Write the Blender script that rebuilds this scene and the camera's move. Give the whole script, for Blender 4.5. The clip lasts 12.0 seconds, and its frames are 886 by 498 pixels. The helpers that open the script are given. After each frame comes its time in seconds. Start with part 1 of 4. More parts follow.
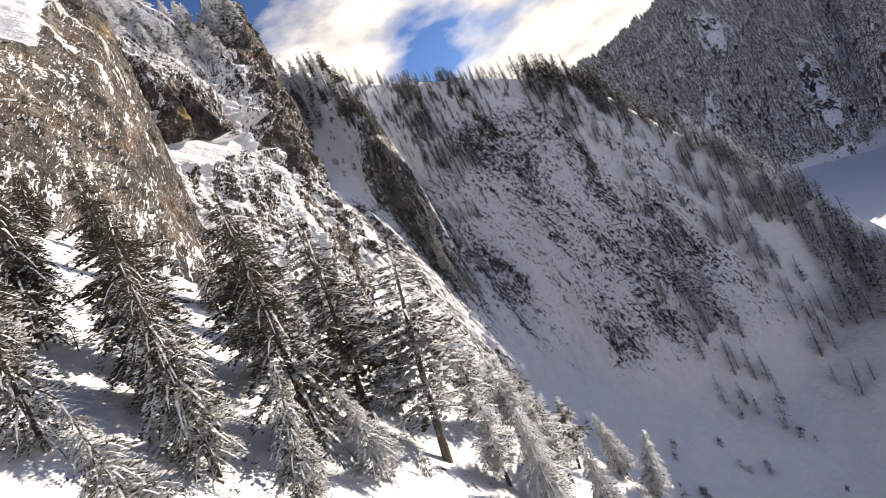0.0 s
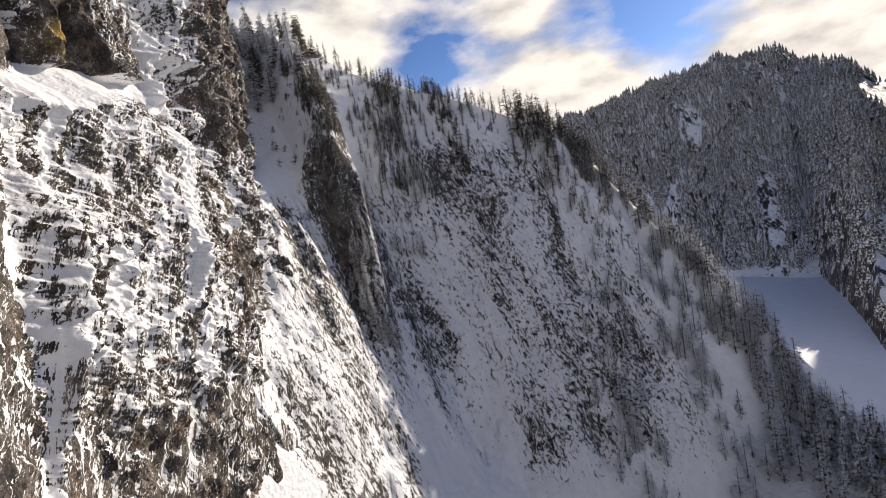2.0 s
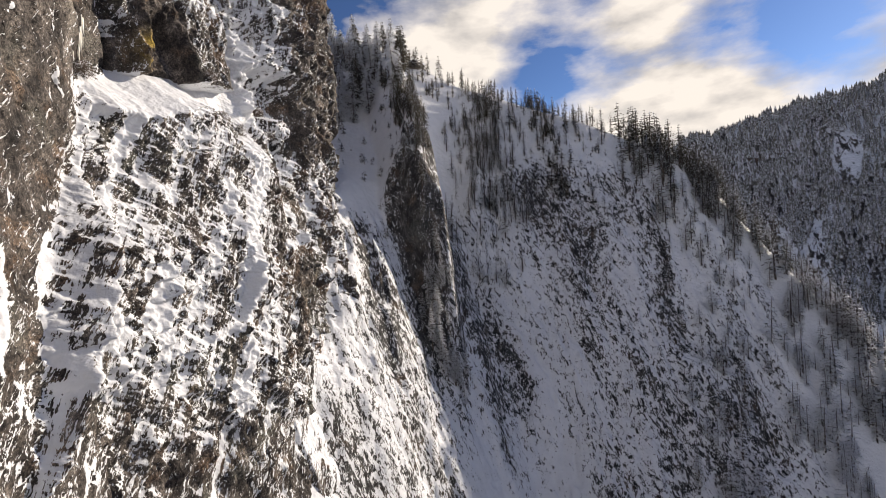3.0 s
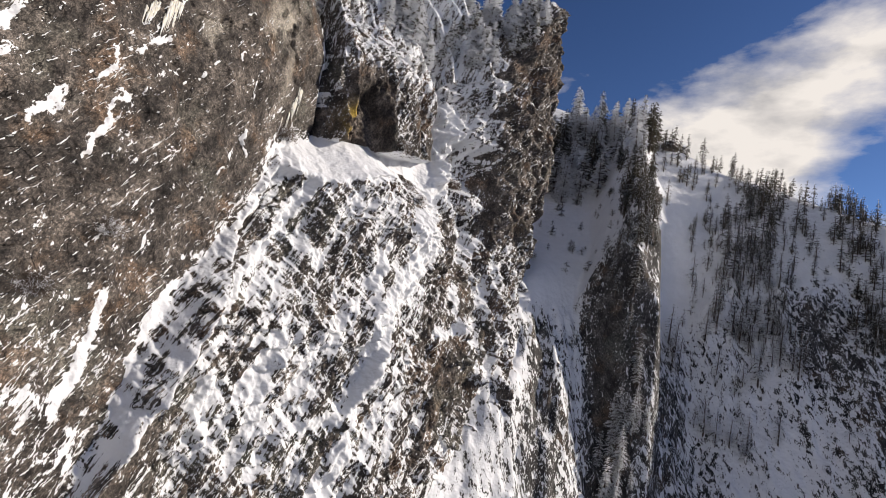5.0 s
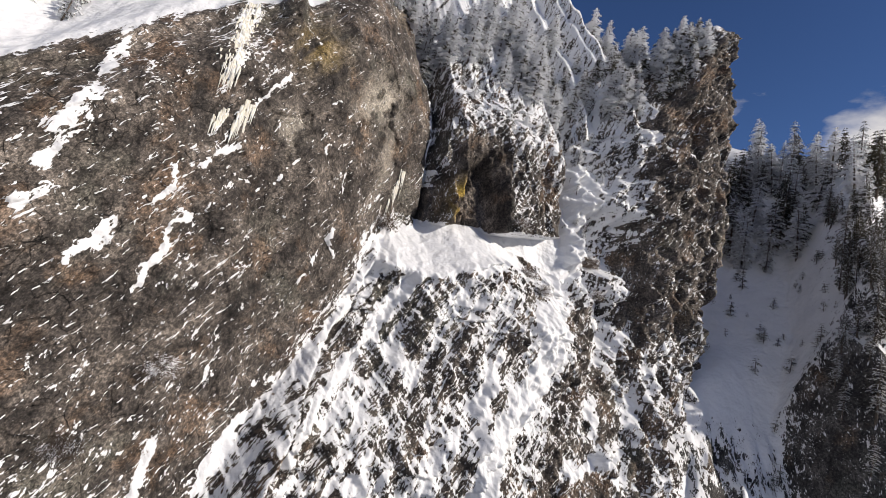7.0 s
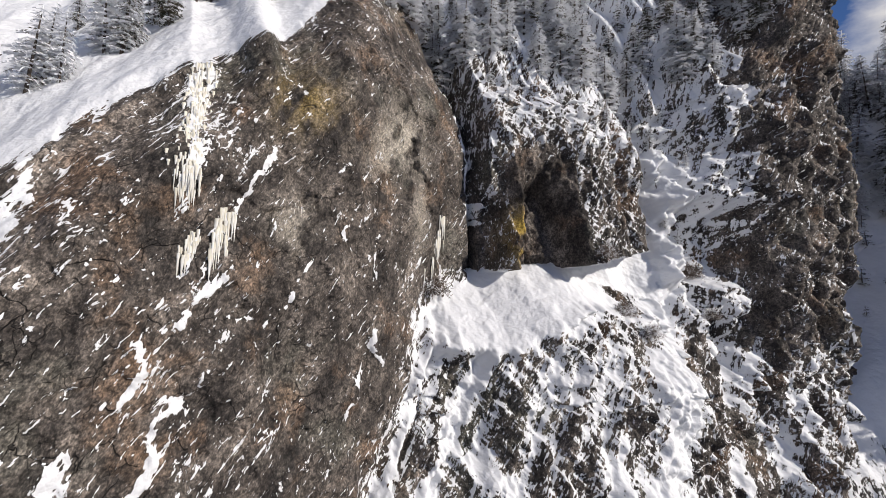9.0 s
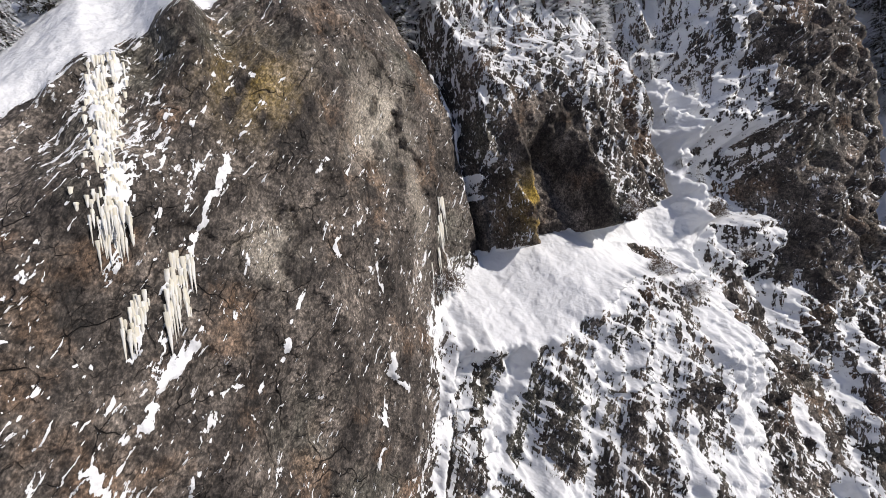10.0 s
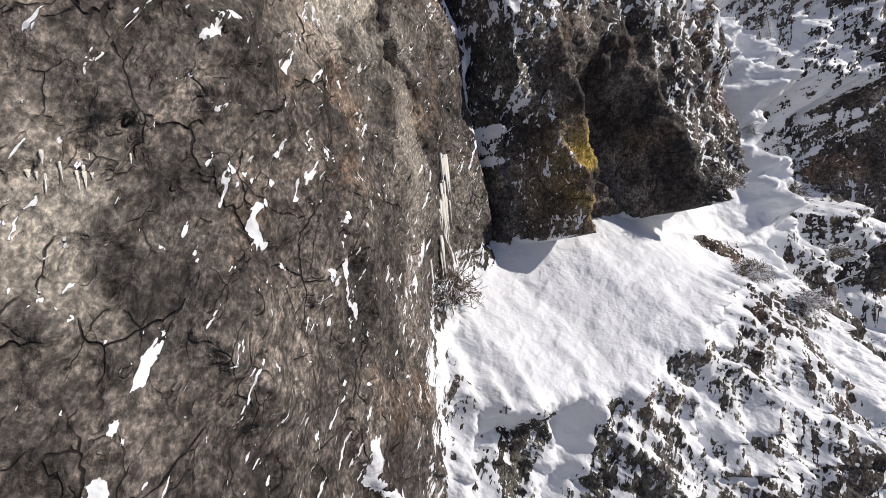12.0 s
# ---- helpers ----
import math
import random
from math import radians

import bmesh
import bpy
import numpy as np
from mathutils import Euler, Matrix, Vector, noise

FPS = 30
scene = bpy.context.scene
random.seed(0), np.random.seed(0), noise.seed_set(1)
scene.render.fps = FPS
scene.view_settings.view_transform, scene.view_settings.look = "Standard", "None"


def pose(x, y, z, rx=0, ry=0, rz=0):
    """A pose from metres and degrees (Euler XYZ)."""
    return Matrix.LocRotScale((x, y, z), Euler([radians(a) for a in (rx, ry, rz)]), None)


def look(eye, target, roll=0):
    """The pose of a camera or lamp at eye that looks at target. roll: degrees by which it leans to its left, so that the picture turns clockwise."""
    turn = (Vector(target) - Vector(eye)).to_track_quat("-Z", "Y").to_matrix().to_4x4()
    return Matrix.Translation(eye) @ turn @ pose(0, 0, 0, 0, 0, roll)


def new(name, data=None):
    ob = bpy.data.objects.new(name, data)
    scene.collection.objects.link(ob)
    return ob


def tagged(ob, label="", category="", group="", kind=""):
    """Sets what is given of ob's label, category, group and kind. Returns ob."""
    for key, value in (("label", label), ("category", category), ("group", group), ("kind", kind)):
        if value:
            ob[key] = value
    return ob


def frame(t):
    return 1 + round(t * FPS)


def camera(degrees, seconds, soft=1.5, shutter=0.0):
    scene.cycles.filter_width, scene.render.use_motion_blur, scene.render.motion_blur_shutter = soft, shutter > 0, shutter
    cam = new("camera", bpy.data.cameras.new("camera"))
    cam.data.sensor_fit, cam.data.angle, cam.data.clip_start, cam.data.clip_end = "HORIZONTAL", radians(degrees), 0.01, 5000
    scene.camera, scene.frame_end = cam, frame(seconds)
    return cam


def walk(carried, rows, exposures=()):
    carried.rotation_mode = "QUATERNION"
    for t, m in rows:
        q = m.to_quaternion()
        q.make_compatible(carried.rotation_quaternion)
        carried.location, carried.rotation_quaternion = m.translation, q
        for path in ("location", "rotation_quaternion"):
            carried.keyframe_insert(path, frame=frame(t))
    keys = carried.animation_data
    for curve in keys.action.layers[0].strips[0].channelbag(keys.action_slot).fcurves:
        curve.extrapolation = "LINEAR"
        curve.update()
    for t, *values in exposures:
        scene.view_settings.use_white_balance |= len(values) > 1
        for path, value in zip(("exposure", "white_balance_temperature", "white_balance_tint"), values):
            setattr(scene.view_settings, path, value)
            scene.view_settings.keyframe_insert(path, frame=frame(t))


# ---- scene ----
cam = camera(87.6, 12.0, soft=0.8)
PATH = [
    (0, (0.534, -0.094, 67.603), (0.314, 9.900, 67.328), -24.4),
    (0.5, (0.493, 3.225, 68.642), (1.048, 13.196, 68.132), -22.6),
    (1, (1.252, 6.773, 69.777), (2.427, 16.683, 69.132), -18.5),
    (1.5, (2.540, 10.343, 71.002), (3.916, 20.230, 70.397), -15.2),
    (2, (4.091, 14.005, 72.206), (5.031, 23.953, 71.806), -8.6),
    (2.5, (5.621, 17.634, 73.458), (5.626, 27.633, 73.268), -4.9),
    (3, (7.179, 21.156, 74.628), (6.049, 31.092, 74.673), -3.2),
    (3.2, (7.580, 22.656, 75.087), (5.965, 32.524, 75.252), -2.0),
    (4.8, (11.178, 32.639, 78.394), (5.568, 40.834, 79.564), 9.1),
    (5, (11.088, 33.631, 79.026), (5.119, 41.561, 80.246), 10.9),
    (5.5, (10.795, 35.931, 80.472), (4.055, 43.215, 81.702), 13.7),
    (6, (10.016, 37.874, 82.001), (2.682, 44.538, 83.346), 15.2),
    (6.5, (8.742, 39.282, 83.687), (0.899, 45.306, 85.172), 13.9),
    (7, (7.109, 40.423, 85.372), (-1.105, 45.937, 86.832), 12.7),
    (7.5, (5.216, 41.290, 87.031), (-3.294, 46.335, 88.491), 11.8),
    (7.7, (4.383, 41.424, 87.814), (-4.185, 46.378, 89.244), 11.4),
    (9.3, (-2.344, 42.476, 93.173), (-10.860, 47.696, 93.653), -1.7),
    (9.5, (-3.341, 42.623, 93.661), (-11.802, 47.946, 93.921), -3.8),
    (10, (-5.693, 43.087, 94.343), (-14.034, 48.602, 94.228), -8.3),
    (10.5, (-8.013, 43.649, 94.524), (-16.191, 49.397, 94.239), -10.6),
    (11, (-10.339, 44.469, 94.421), (-18.279, 50.534, 94.011), -11.2),
    (11.5, (-12.652, 45.621, 94.303), (-20.449, 51.868, 93.898), -9.6),
    (12, (-15.142, 47.117, 94.364), (-22.874, 53.443, 93.938), -7.1),
]
walk(cam, [(t, look(eye, target, roll)) for t, eye, target, roll in PATH], ((0, 0.60, 7400, 13), (3, 0.19, 7350, 13), (5, 0.04, 7000, 13), (7.5, 0.05, 6900, 12), (9.5, -0.07, 6650, 12), (12, -0.03, 6600, 12)))

# ---- world, sun ----
SUN_AZ, SUN_EL = 60.0, 26.0      # degrees from +y towards +x, and above the horizon
world = bpy.data.worlds.new("winter_sky")
scene.world = world
world.use_nodes = True
wn, wl = world.node_tree.nodes, world.node_tree.links
wn.clear()
w_out = wn.new("ShaderNodeOutputWorld")
w_bg = wn.new("ShaderNodeBackground")
w_sky = wn.new("ShaderNodeTexSky")
w_sky.sky_type, w_sky.sun_disc = "NISHITA", False
w_sky.sun_elevation, w_sky.sun_rotation = radians(SUN_EL), radians(SUN_AZ)
w_sky.altitude, w_sky.air_density, w_sky.dust_density = 1500, 1.0, 0.6
w_tc = wn.new("ShaderNodeTexCoord")
w_map = wn.new("ShaderNodeMapping")
w_map.inputs["Scale"].default_value = (1.0, 1.0, 2.2)
w_noise = wn.new("ShaderNodeTexNoise")
w_noise.inputs["Scale"].default_value, w_noise.inputs["Detail"].default_value = 3.6, 10
w_noise.inputs["Roughness"].default_value = 0.56
w_ramp = wn.new("ShaderNodeValToRGB")
w_ramp.color_ramp.elements[0].position, w_ramp.color_ramp.elements[1].position = 0.44, 0.66
w_mix = wn.new("ShaderNodeMixRGB")
wl.new(w_tc.outputs["Generated"], w_map.inputs["Vector"])
wl.new(w_map.outputs["Vector"], w_noise.inputs["Vector"])
w_sep = wn.new("ShaderNodeSeparateXYZ")
w_low = wn.new("ShaderNodeMath")
w_low.operation, w_low.use_clamp = "MULTIPLY_ADD", False
w_low.inputs[1].default_value, w_low.inputs[2].default_value = -0.38, 0.17
w_add = wn.new("ShaderNodeMath")
w_add.operation = "ADD"
# banks of cloud (+) and gaps of blue (-): bearing, height, breadth in degrees, weight
w_sum = w_low.outputs[0]
for bank_az, bank_el, breadth, weight in ((7, 21, 6, -0.10), (31, 20, 7, -0.12), (20, 15.5, 8, 0.16), (-5, 28, 8, 0.12), (14, 27, 6, 0.12), (46, 14, 8, 0.16), (-22, 38, 14, -0.24), (-9, 23, 8, 0.14), (-97, 25, 15, -0.2)):
    ba, be = radians(bank_az), radians(bank_el)
    w_dot = wn.new("ShaderNodeVectorMath")
    w_dot.operation = "DOT_PRODUCT"
    w_dot.inputs[1].default_value = (math.sin(ba) * math.cos(be), math.cos(ba) * math.cos(be), math.sin(be))
    wl.new(w_tc.outputs["Generated"], w_dot.inputs[0])
    w_near = wn.new("ShaderNodeMapRange")
    w_near.interpolation_type = "SMOOTHSTEP"
    w_near.inputs["From Min"].default_value, w_near.inputs["From Max"].default_value = math.cos(radians(breadth * 1.6)), 1.0
    w_near.inputs["To Max"].default_value = weight
    wl.new(w_dot.outputs["Value"], w_near.inputs["Value"])
    w_plus = wn.new("ShaderNodeMath")
    w_plus.operation = "ADD"
    wl.new(w_sum, w_plus.inputs[0])
    wl.new(w_near.outputs["Result"], w_plus.inputs[1])
    w_sum = w_plus.outputs[0]
wl.new(w_tc.outputs["Generated"], w_sep.inputs[0])
wl.new(w_sep.outputs["Z"], w_low.inputs[0])
wl.new(w_noise.outputs["Fac"], w_add.inputs[0])
wl.new(w_sum, w_add.inputs[1])
wl.new(w_add.outputs[0], w_ramp.inputs["Fac"])
wl.new(w_ramp.outputs["Color"], w_mix.inputs["Fac"])
w_puff = wn.new("ShaderNodeTexNoise")
w_puff.inputs["Scale"].default_value, w_puff.inputs["Detail"].default_value = 7.0, 7
w_tone = wn.new("ShaderNodeValToRGB")
w_tone.color_ramp.elements[0].position, w_tone.color_ramp.elements[0].color = 0.36, (0.50, 0.52, 0.56, 1)
w_tone.color_ramp.elements[1].position, w_tone.color_ramp.elements[1].color = 0.56, (0.93, 0.93, 0.93, 1)
w_lit = wn.new("ShaderNodeMixRGB")
w_lit.blend_type, w_lit.inputs["Fac"].default_value = "MULTIPLY", 1.0
w_lit.inputs["Color2"].default_value = (7.7, 7.6, 7.5, 1)
wl.new(w_map.outputs["Vector"], w_puff.inputs["Vector"])
wl.new(w_puff.outputs["Fac"], w_tone.inputs["Fac"])
wl.new(w_tone.outputs["Color"], w_lit.inputs["Color1"])
wl.new(w_lit.outputs["Color"], w_mix.inputs["Color2"])
w_deep = wn.new("ShaderNodeGamma")
w_deep.inputs["Gamma"].default_value = 1.35
w_dim = wn.new("ShaderNodeMixRGB")
w_dim.blend_type, w_dim.inputs["Fac"].default_value = "MULTIPLY", 1.0
w_dim.inputs["Color2"].default_value = (0.34, 0.42, 0.54, 1)
wl.new(w_sky.outputs["Color"], w_deep.inputs["Color"])
wl.new(w_deep.outputs["Color"], w_dim.inputs["Color1"])
wl.new(w_dim.outputs["Color"], w_mix.inputs["Color1"])
wl.new(w_mix.outputs["Color"], w_bg.inputs["Color"])
w_bg.inputs["Strength"].default_value = 0.115
wl.new(w_bg.outputs["Background"], w_out.inputs["Surface"])
sun = new("sun", bpy.data.lights.new("sun", "SUN"))
sun.data.energy, sun.data.angle, sun.data.color = 4.7, radians(0.5), (1.0, 0.95, 0.88)
az, el = radians(SUN_AZ), radians(SUN_EL)
sun_way = Vector((math.sin(az) * math.cos(el), math.cos(az) * math.cos(el), math.sin(el)))
sun.matrix_world = look(sun_way * 300, (0, 0, 0))
scene.view_settings.exposure = 0.0


# ---- noise on arrays ----
def hash3(ix, iy, iz):
    h = (ix * 374761393 + iy * 668265263 + iz * 1274126177) & 0xFFFFFFFF
    h = ((h ^ (h >> 13)) * 1103515245) & 0xFFFFFFFF
    h = ((h ^ (h >> 16)) * 2246822519) & 0xFFFFFFFF
    return ((h ^ (h >> 15)) & 0xFFFF) / 32767.5 - 1.0


def vnoise(x, y, z):
    x, y, z = np.broadcast_arrays(np.asarray(x, float), np.asarray(y, float), np.asarray(z, float))
    fx, fy, fz = np.floor(x), np.floor(y), np.floor(z)
    ix, iy, iz = fx.astype(np.int64), fy.astype(np.int64), fz.astype(np.int64)
    u, v, w = x - fx, y - fy, z - fz
    u, v, w = u * u * (3 - 2 * u), v * v * (3 - 2 * v), w * w * (3 - 2 * w)
    out = 0
    for dx in (0, 1):
        for dy in (0, 1):
            for dz in (0, 1):
                out = out + hash3(ix + dx, iy + dy, iz + dz) * (u if dx else 1 - u) * (v if dy else 1 - v) * (w if dz else 1 - w)
    return out


def fbm(x, y, z, octaves=5, gain=0.5):
    out, a, f = 0, 1.0, 1.0
    for k in range(octaves):
        out = out + a * vnoise(x * f + 17.3 * k, y * f - 9.1 * k, z * f + 4.7 * k)
        a, f = a * gain, f * 2.03
    return out


def ridged(x, y, z, octaves=4, gain=0.5):
    out, a, f = 0, 1.0, 1.0
    for k in range(octaves):
        out = out + a * (1 - 2 * np.abs(vnoise(x * f + 31.7 * k, y * f + 8.3 * k, z * f - 5.9 * k)))
        a, f = a * gain, f * 2.1
    return out


def step(a, b, x):
    t = np.clip((x - a) / (b - a), 0, 1)
    return t * t * (3 - 2 * t)


def smax(a, b, k=2.0):
    h = np.clip(0.5 + 0.5 * (a - b) / k, 0, 1)
    return b + (a - b) * h + k * h * (1 - h)


def smin(a, b, k=2.0):
    return -smax(-a, -b, k)


def grid_mesh(name, X, Y, Z, material, flip=False, **fields):
    """A sheet from three arrays of one shape."""
    n, m = X.shape
    me = bpy.data.meshes.new(name)
    co = np.stack([X, Y, Z], -1).reshape(-1, 3)
    i = np.arange(n * m).reshape(n, m)
    q = np.stack([i[:-1, :-1], i[1:, :-1], i[1:, 1:], i[:-1, 1:]], -1).reshape(-1, 4)
    if flip:
        q = q[:, ::-1]
    me.vertices.add(n * m)
    me.vertices.foreach_set("co", co.ravel())
    me.loops.add(q.size)
    me.loops.foreach_set("vertex_index", q.ravel().astype(np.int32))
    me.polygons.add(len(q))
    me.polygons.foreach_set("loop_start", np.arange(0, q.size, 4, dtype=np.int32))
    me.polygons.foreach_set("use_smooth", np.ones(len(q), bool))
    me.update(calc_edges=True)
    for key, values in fields.items():
        me.attributes.new(key, "FLOAT", "POINT").data.foreach_set("value", np.asarray(values, np.float32).ravel())
    me.materials.append(material)
    return me


# ---- materials ----
class Nodes:
    """Short ways to wire a node material."""

    def __init__(self, name):
        self.mat = bpy.data.materials.new(name)
        self.mat.use_nodes = True
        self.t = self.mat.node_tree
        self.b = self.t.nodes["Principled BSDF"]
        self.pos = self.t.nodes.new("ShaderNodeTexCoord").outputs["Object"]
        self.geo = self.t.nodes.new("ShaderNodeNewGeometry")

    def put(self, socket, value):
        if hasattr(value, "is_linked"):
            self.t.links.new(value, socket)
        elif isinstance(value, tuple):
            socket.default_value = (*value, 1) if len(value) == 3 and len(socket.default_value) == 4 else value
        else:
            socket.default_value = value

    def noise(self, scale, detail=5, rough=0.55, stretch=None, twist=0.0, turn=(0, 0, 0)):
        n = self.t.nodes.new("ShaderNodeTexNoise")
        n.inputs["Scale"].default_value, n.inputs["Detail"].default_value = scale, detail
        n.inputs["Roughness"].default_value, n.inputs["Distortion"].default_value = rough, twist
        v = self.pos
        if stretch:
            m = self.t.nodes.new("ShaderNodeMapping")
            m.vector_type = "TEXTURE"
            m.inputs["Scale"].default_value = [1 / a for a in stretch]
            m.inputs["Rotation"].default_value = [-radians(a) for a in turn]
            self.put(m.inputs["Vector"], v)
            v = m.outputs["Vector"]
        self.put(n.inputs["Vector"], v)
        return n.outputs["Fac"]

    def cells(self, scale, stretch=(1, 1, 1), turn=(0, 0, 0), feature="F1", detail=0, wander=0.0, metric="EUCLIDEAN"):
        n = self.t.nodes.new("ShaderNodeTexVoronoi")
        n.feature, n.distance, n.normalize = feature, metric, True
        n.inputs["Scale"].default_value = scale
        n.inputs["Detail"].default_value, n.inputs["Roughness"].default_value = detail, 0.55
        m = self.t.nodes.new("ShaderNodeMapping")
        m.vector_type = "TEXTURE"
        m.inputs["Scale"].default_value = [1 / a for a in stretch]
        m.inputs["Rotation"].default_value = [-radians(a) for a in turn]
        v = self.pos
        if wander:
            w = self.t.nodes.new("ShaderNodeTexNoise")
            w.inputs["Scale"].default_value, w.inputs["Detail"].default_value = 0.9 * scale, 4
            self.put(w.inputs["Vector"], v)
            add = self.t.nodes.new("ShaderNodeVectorMath")
            add.operation = "MULTIPLY_ADD"
            add.inputs[1].default_value = [2.5 * wander / scale] * 3
            self.put(add.inputs[0], w.outputs["Color"])
            self.put(add.inputs[2], v)
            v = add.outputs[0]
        self.put(m.inputs["Vector"], v)
        self.put(n.inputs["Vector"], m.outputs["Vector"])
        return n.outputs["Distance"]

    def do(self, op, a, b=0.0, c=0.0):
        n = self.t.nodes.new("ShaderNodeMath")
        n.operation = op
        for s, v in zip(n.inputs, (a, b, c)):
            self.put(s, v)
        return n.outputs[0]

    def ease(self, lo, hi, v):
        n = self.t.nodes.new("ShaderNodeMapRange")
        n.interpolation_type = "SMOOTHSTEP"
        self.put(n.inputs["Value"], v)
        n.inputs["From Min"].default_value, n.inputs["From Max"].default_value = lo, hi
        return n.outputs["Result"]

    def ramp(self, v, *stops):
        n = self.t.nodes.new("ShaderNodeValToRGB")
        e = n.color_ramp.elements
        while len(e) < len(stops):
            e.new(0.5)
        for k, (p, c) in enumerate(stops):
            e[k].position, e[k].color = p, (*c, 1)
        self.put(n.inputs["Fac"], v)
        return n.outputs["Color"]

    def mix(self, fac, a, b, how="MIX"):
        n = self.t.nodes.new("ShaderNodeMixRGB")
        n.blend_type = how
        self.put(n.inputs["Fac"], fac)
        self.put(n.inputs["Color1"], a)
        self.put(n.inputs["Color2"], b)
        return n.outputs["Color"]

    def field(self, name):
        n = self.t.nodes.new("ShaderNodeAttribute")
        n.attribute_name = name
        return n.outputs["Fac"]

    def up(self):
        n = self.t.nodes.new("ShaderNodeSeparateXYZ")
        self.put(n.inputs[0], self.geo.outputs["Normal"])
        return n.outputs["Z"]

    def chance(self):
        return self.t.nodes.new("ShaderNodeObjectInfo").outputs["Random"]

    def bump(self, height, strength, distance, onto=None):
        n = self.t.nodes.new("ShaderNodeBump")
        n.inputs["Distance"].default_value = distance
        self.put(n.inputs["Strength"], strength)
        self.put(n.inputs["Height"], height)
        if onto:
            self.put(n.inputs["Normal"], onto)
        return n.outputs["Normal"]

    def done(self, colour, rough, normal=None, **more):
        self.put(self.b.inputs["Base Color"], colour)
        self.put(self.b.inputs["Roughness"], rough)
        if normal:
            self.put(self.b.inputs["Normal"], normal)
        for k, v in more.items():
            self.put(self.b.inputs[k.replace("_", " ")], v)
        return self.mat


SNOW_WHITE = (0.76, 0.77, 0.79)


def rock_material(name, fine, torn=1.0, long=0.11, turn=(24, 0, 0), tone=(1, 1, 1), flecked=0.0):
    """Brown-grey broken rock under a torn cover of snow. The fields say where snow lies and where the rock is pale or yellow."""
    n = Nodes(name)
    big = n.noise(0.16 * fine, 4, 0.55)
    mid = n.noise(0.7 * fine, 7, 0.60, (1, 1, 0.55), 0.0, (28, 0, 0))
    grain = n.noise(5.0 * fine, 5, 0.65)
    facets = n.cells(1.1 * fine, (1, 1, 0.55), (26, 0, 0), "F1", 2, 0.30)
    chips = n.cells(3.6 * fine, (1, 1, 0.5), (30, 0, 0), "F1", 1, 0.22, "CHEBYCHEV")
    cracks = n.cells(0.62 * fine, (1, 1, 0.6), (24, 0, 0), "DISTANCE_TO_EDGE", 0, 0.35)
    splits = n.cells(2.1 * fine, (1, 1, 0.42), (34, 0, 0), "DISTANCE_TO_EDGE", 0, 0.30)
    open_crack = n.do("MULTIPLY", n.ease(0.013, 0.0, cracks), n.ease(0.45, 0.55, n.noise(0.9 * fine, 4, 0.6)))
    hair = n.do("MULTIPLY", n.ease(0.030, 0.0, splits), n.ease(0.46, 0.58, n.noise(1.7 * fine, 4, 0.6)))
    relief = n.do("ADD", n.do("MULTIPLY", mid, 1.3), n.do("MULTIPLY", facets, -0.8))
    relief = n.do("ADD", relief, n.do("MULTIPLY", chips, -0.30))
    relief = n.do("ADD", relief, n.do("ADD", n.do("MULTIPLY", grain, 0.20), n.do("MULTIPLY", n.noise(13.0 * fine, 3, 0.6), 0.06)))
    relief = n.do("SUBTRACT", relief, n.do("MULTIPLY", open_crack, 0.35))
    relief = n.do("SUBTRACT", relief, n.do("MULTIPLY", hair, 0.14))
    rock = n.ramp(mid, (0.30, (0.018, 0.016, 0.015)), (0.42, (0.040, 0.035, 0.032)), (0.55, (0.085, 0.075, 0.067)), (0.70, (0.20, 0.178, 0.158)))
    rock = n.mix(n.do("MULTIPLY", n.ease(0.52, 0.68, n.noise(0.3 * fine, 6, 0.6)), 0.45), rock, (0.19, 0.122, 0.076))
    rock = n.mix(n.do("MULTIPLY", n.ease(0.54, 0.66, big), 0.4), rock, (0.12, 0.125, 0.105))
    # Hollows between facets are darkened in the colour, as crevice shade.
    rock = n.mix(n.ease(0.28, 0.55, facets), rock, n.mix(1.0, rock, (0.42, 0.40, 0.39), "MULTIPLY"))
    rock = n.mix(n.ease(0.38, 0.62, grain), n.mix(1.0, rock, (0.50, 0.49, 0.48), "MULTIPLY"), n.mix(1.0, rock, (1.70, 1.66, 1.62), "MULTIPLY"))
    rock = n.mix(n.do("MULTIPLY", n.field("pale"), n.ease(0.36, 0.52, mid)), rock, n.mix(1.0, (0.36, 0.33, 0.28), n.ramp(grain, (0.2, (0.45, 0.45, 0.45)), (0.8, (1.35, 1.35, 1.35))), "MULTIPLY"))
    rock = n.mix(n.do("MULTIPLY", n.field("yellow"), n.ease(0.38, 0.55, mid)), rock, (0.36, 0.25, 0.05))
    speck = n.noise(15.0 * fine, 3, 0.6, (1, 1, 0.6), 0.0, (28, 0, 0))
    rock = n.mix(1.0, rock, n.ramp(speck, (0.36, (0.48, 0.48, 0.48)), (0.52, (0.95, 0.95, 0.95)), (0.66, (1.75, 1.72, 1.68))), "MULTIPLY")
    rock = n.mix(1.0, rock, tone, "MULTIPLY")
    rock = n.mix(n.do("MULTIPLY", open_crack, 0.9), rock, (0.012, 0.010, 0.009))
    rock = n.mix(n.do("MULTIPLY", hair, 0.7), rock, (0.016, 0.014, 0.013))
    s = n.field("snow")
    shreds = n.noise(1.7 * fine, 6, 0.60, (1, 1, long), 0.3, turn)
    bits = n.noise(4.2 * fine, 4, 0.55, (1, 1, 0.22), 0.35, turn)
    s = n.do("ADD", s, n.do("MULTIPLY", n.do("SUBTRACT", shreds, 0.5), 2.1 * torn))
    nicks = n.noise(10.0 * fine, 3, 0.55, (1, 1, 0.35), 0.4, turn)
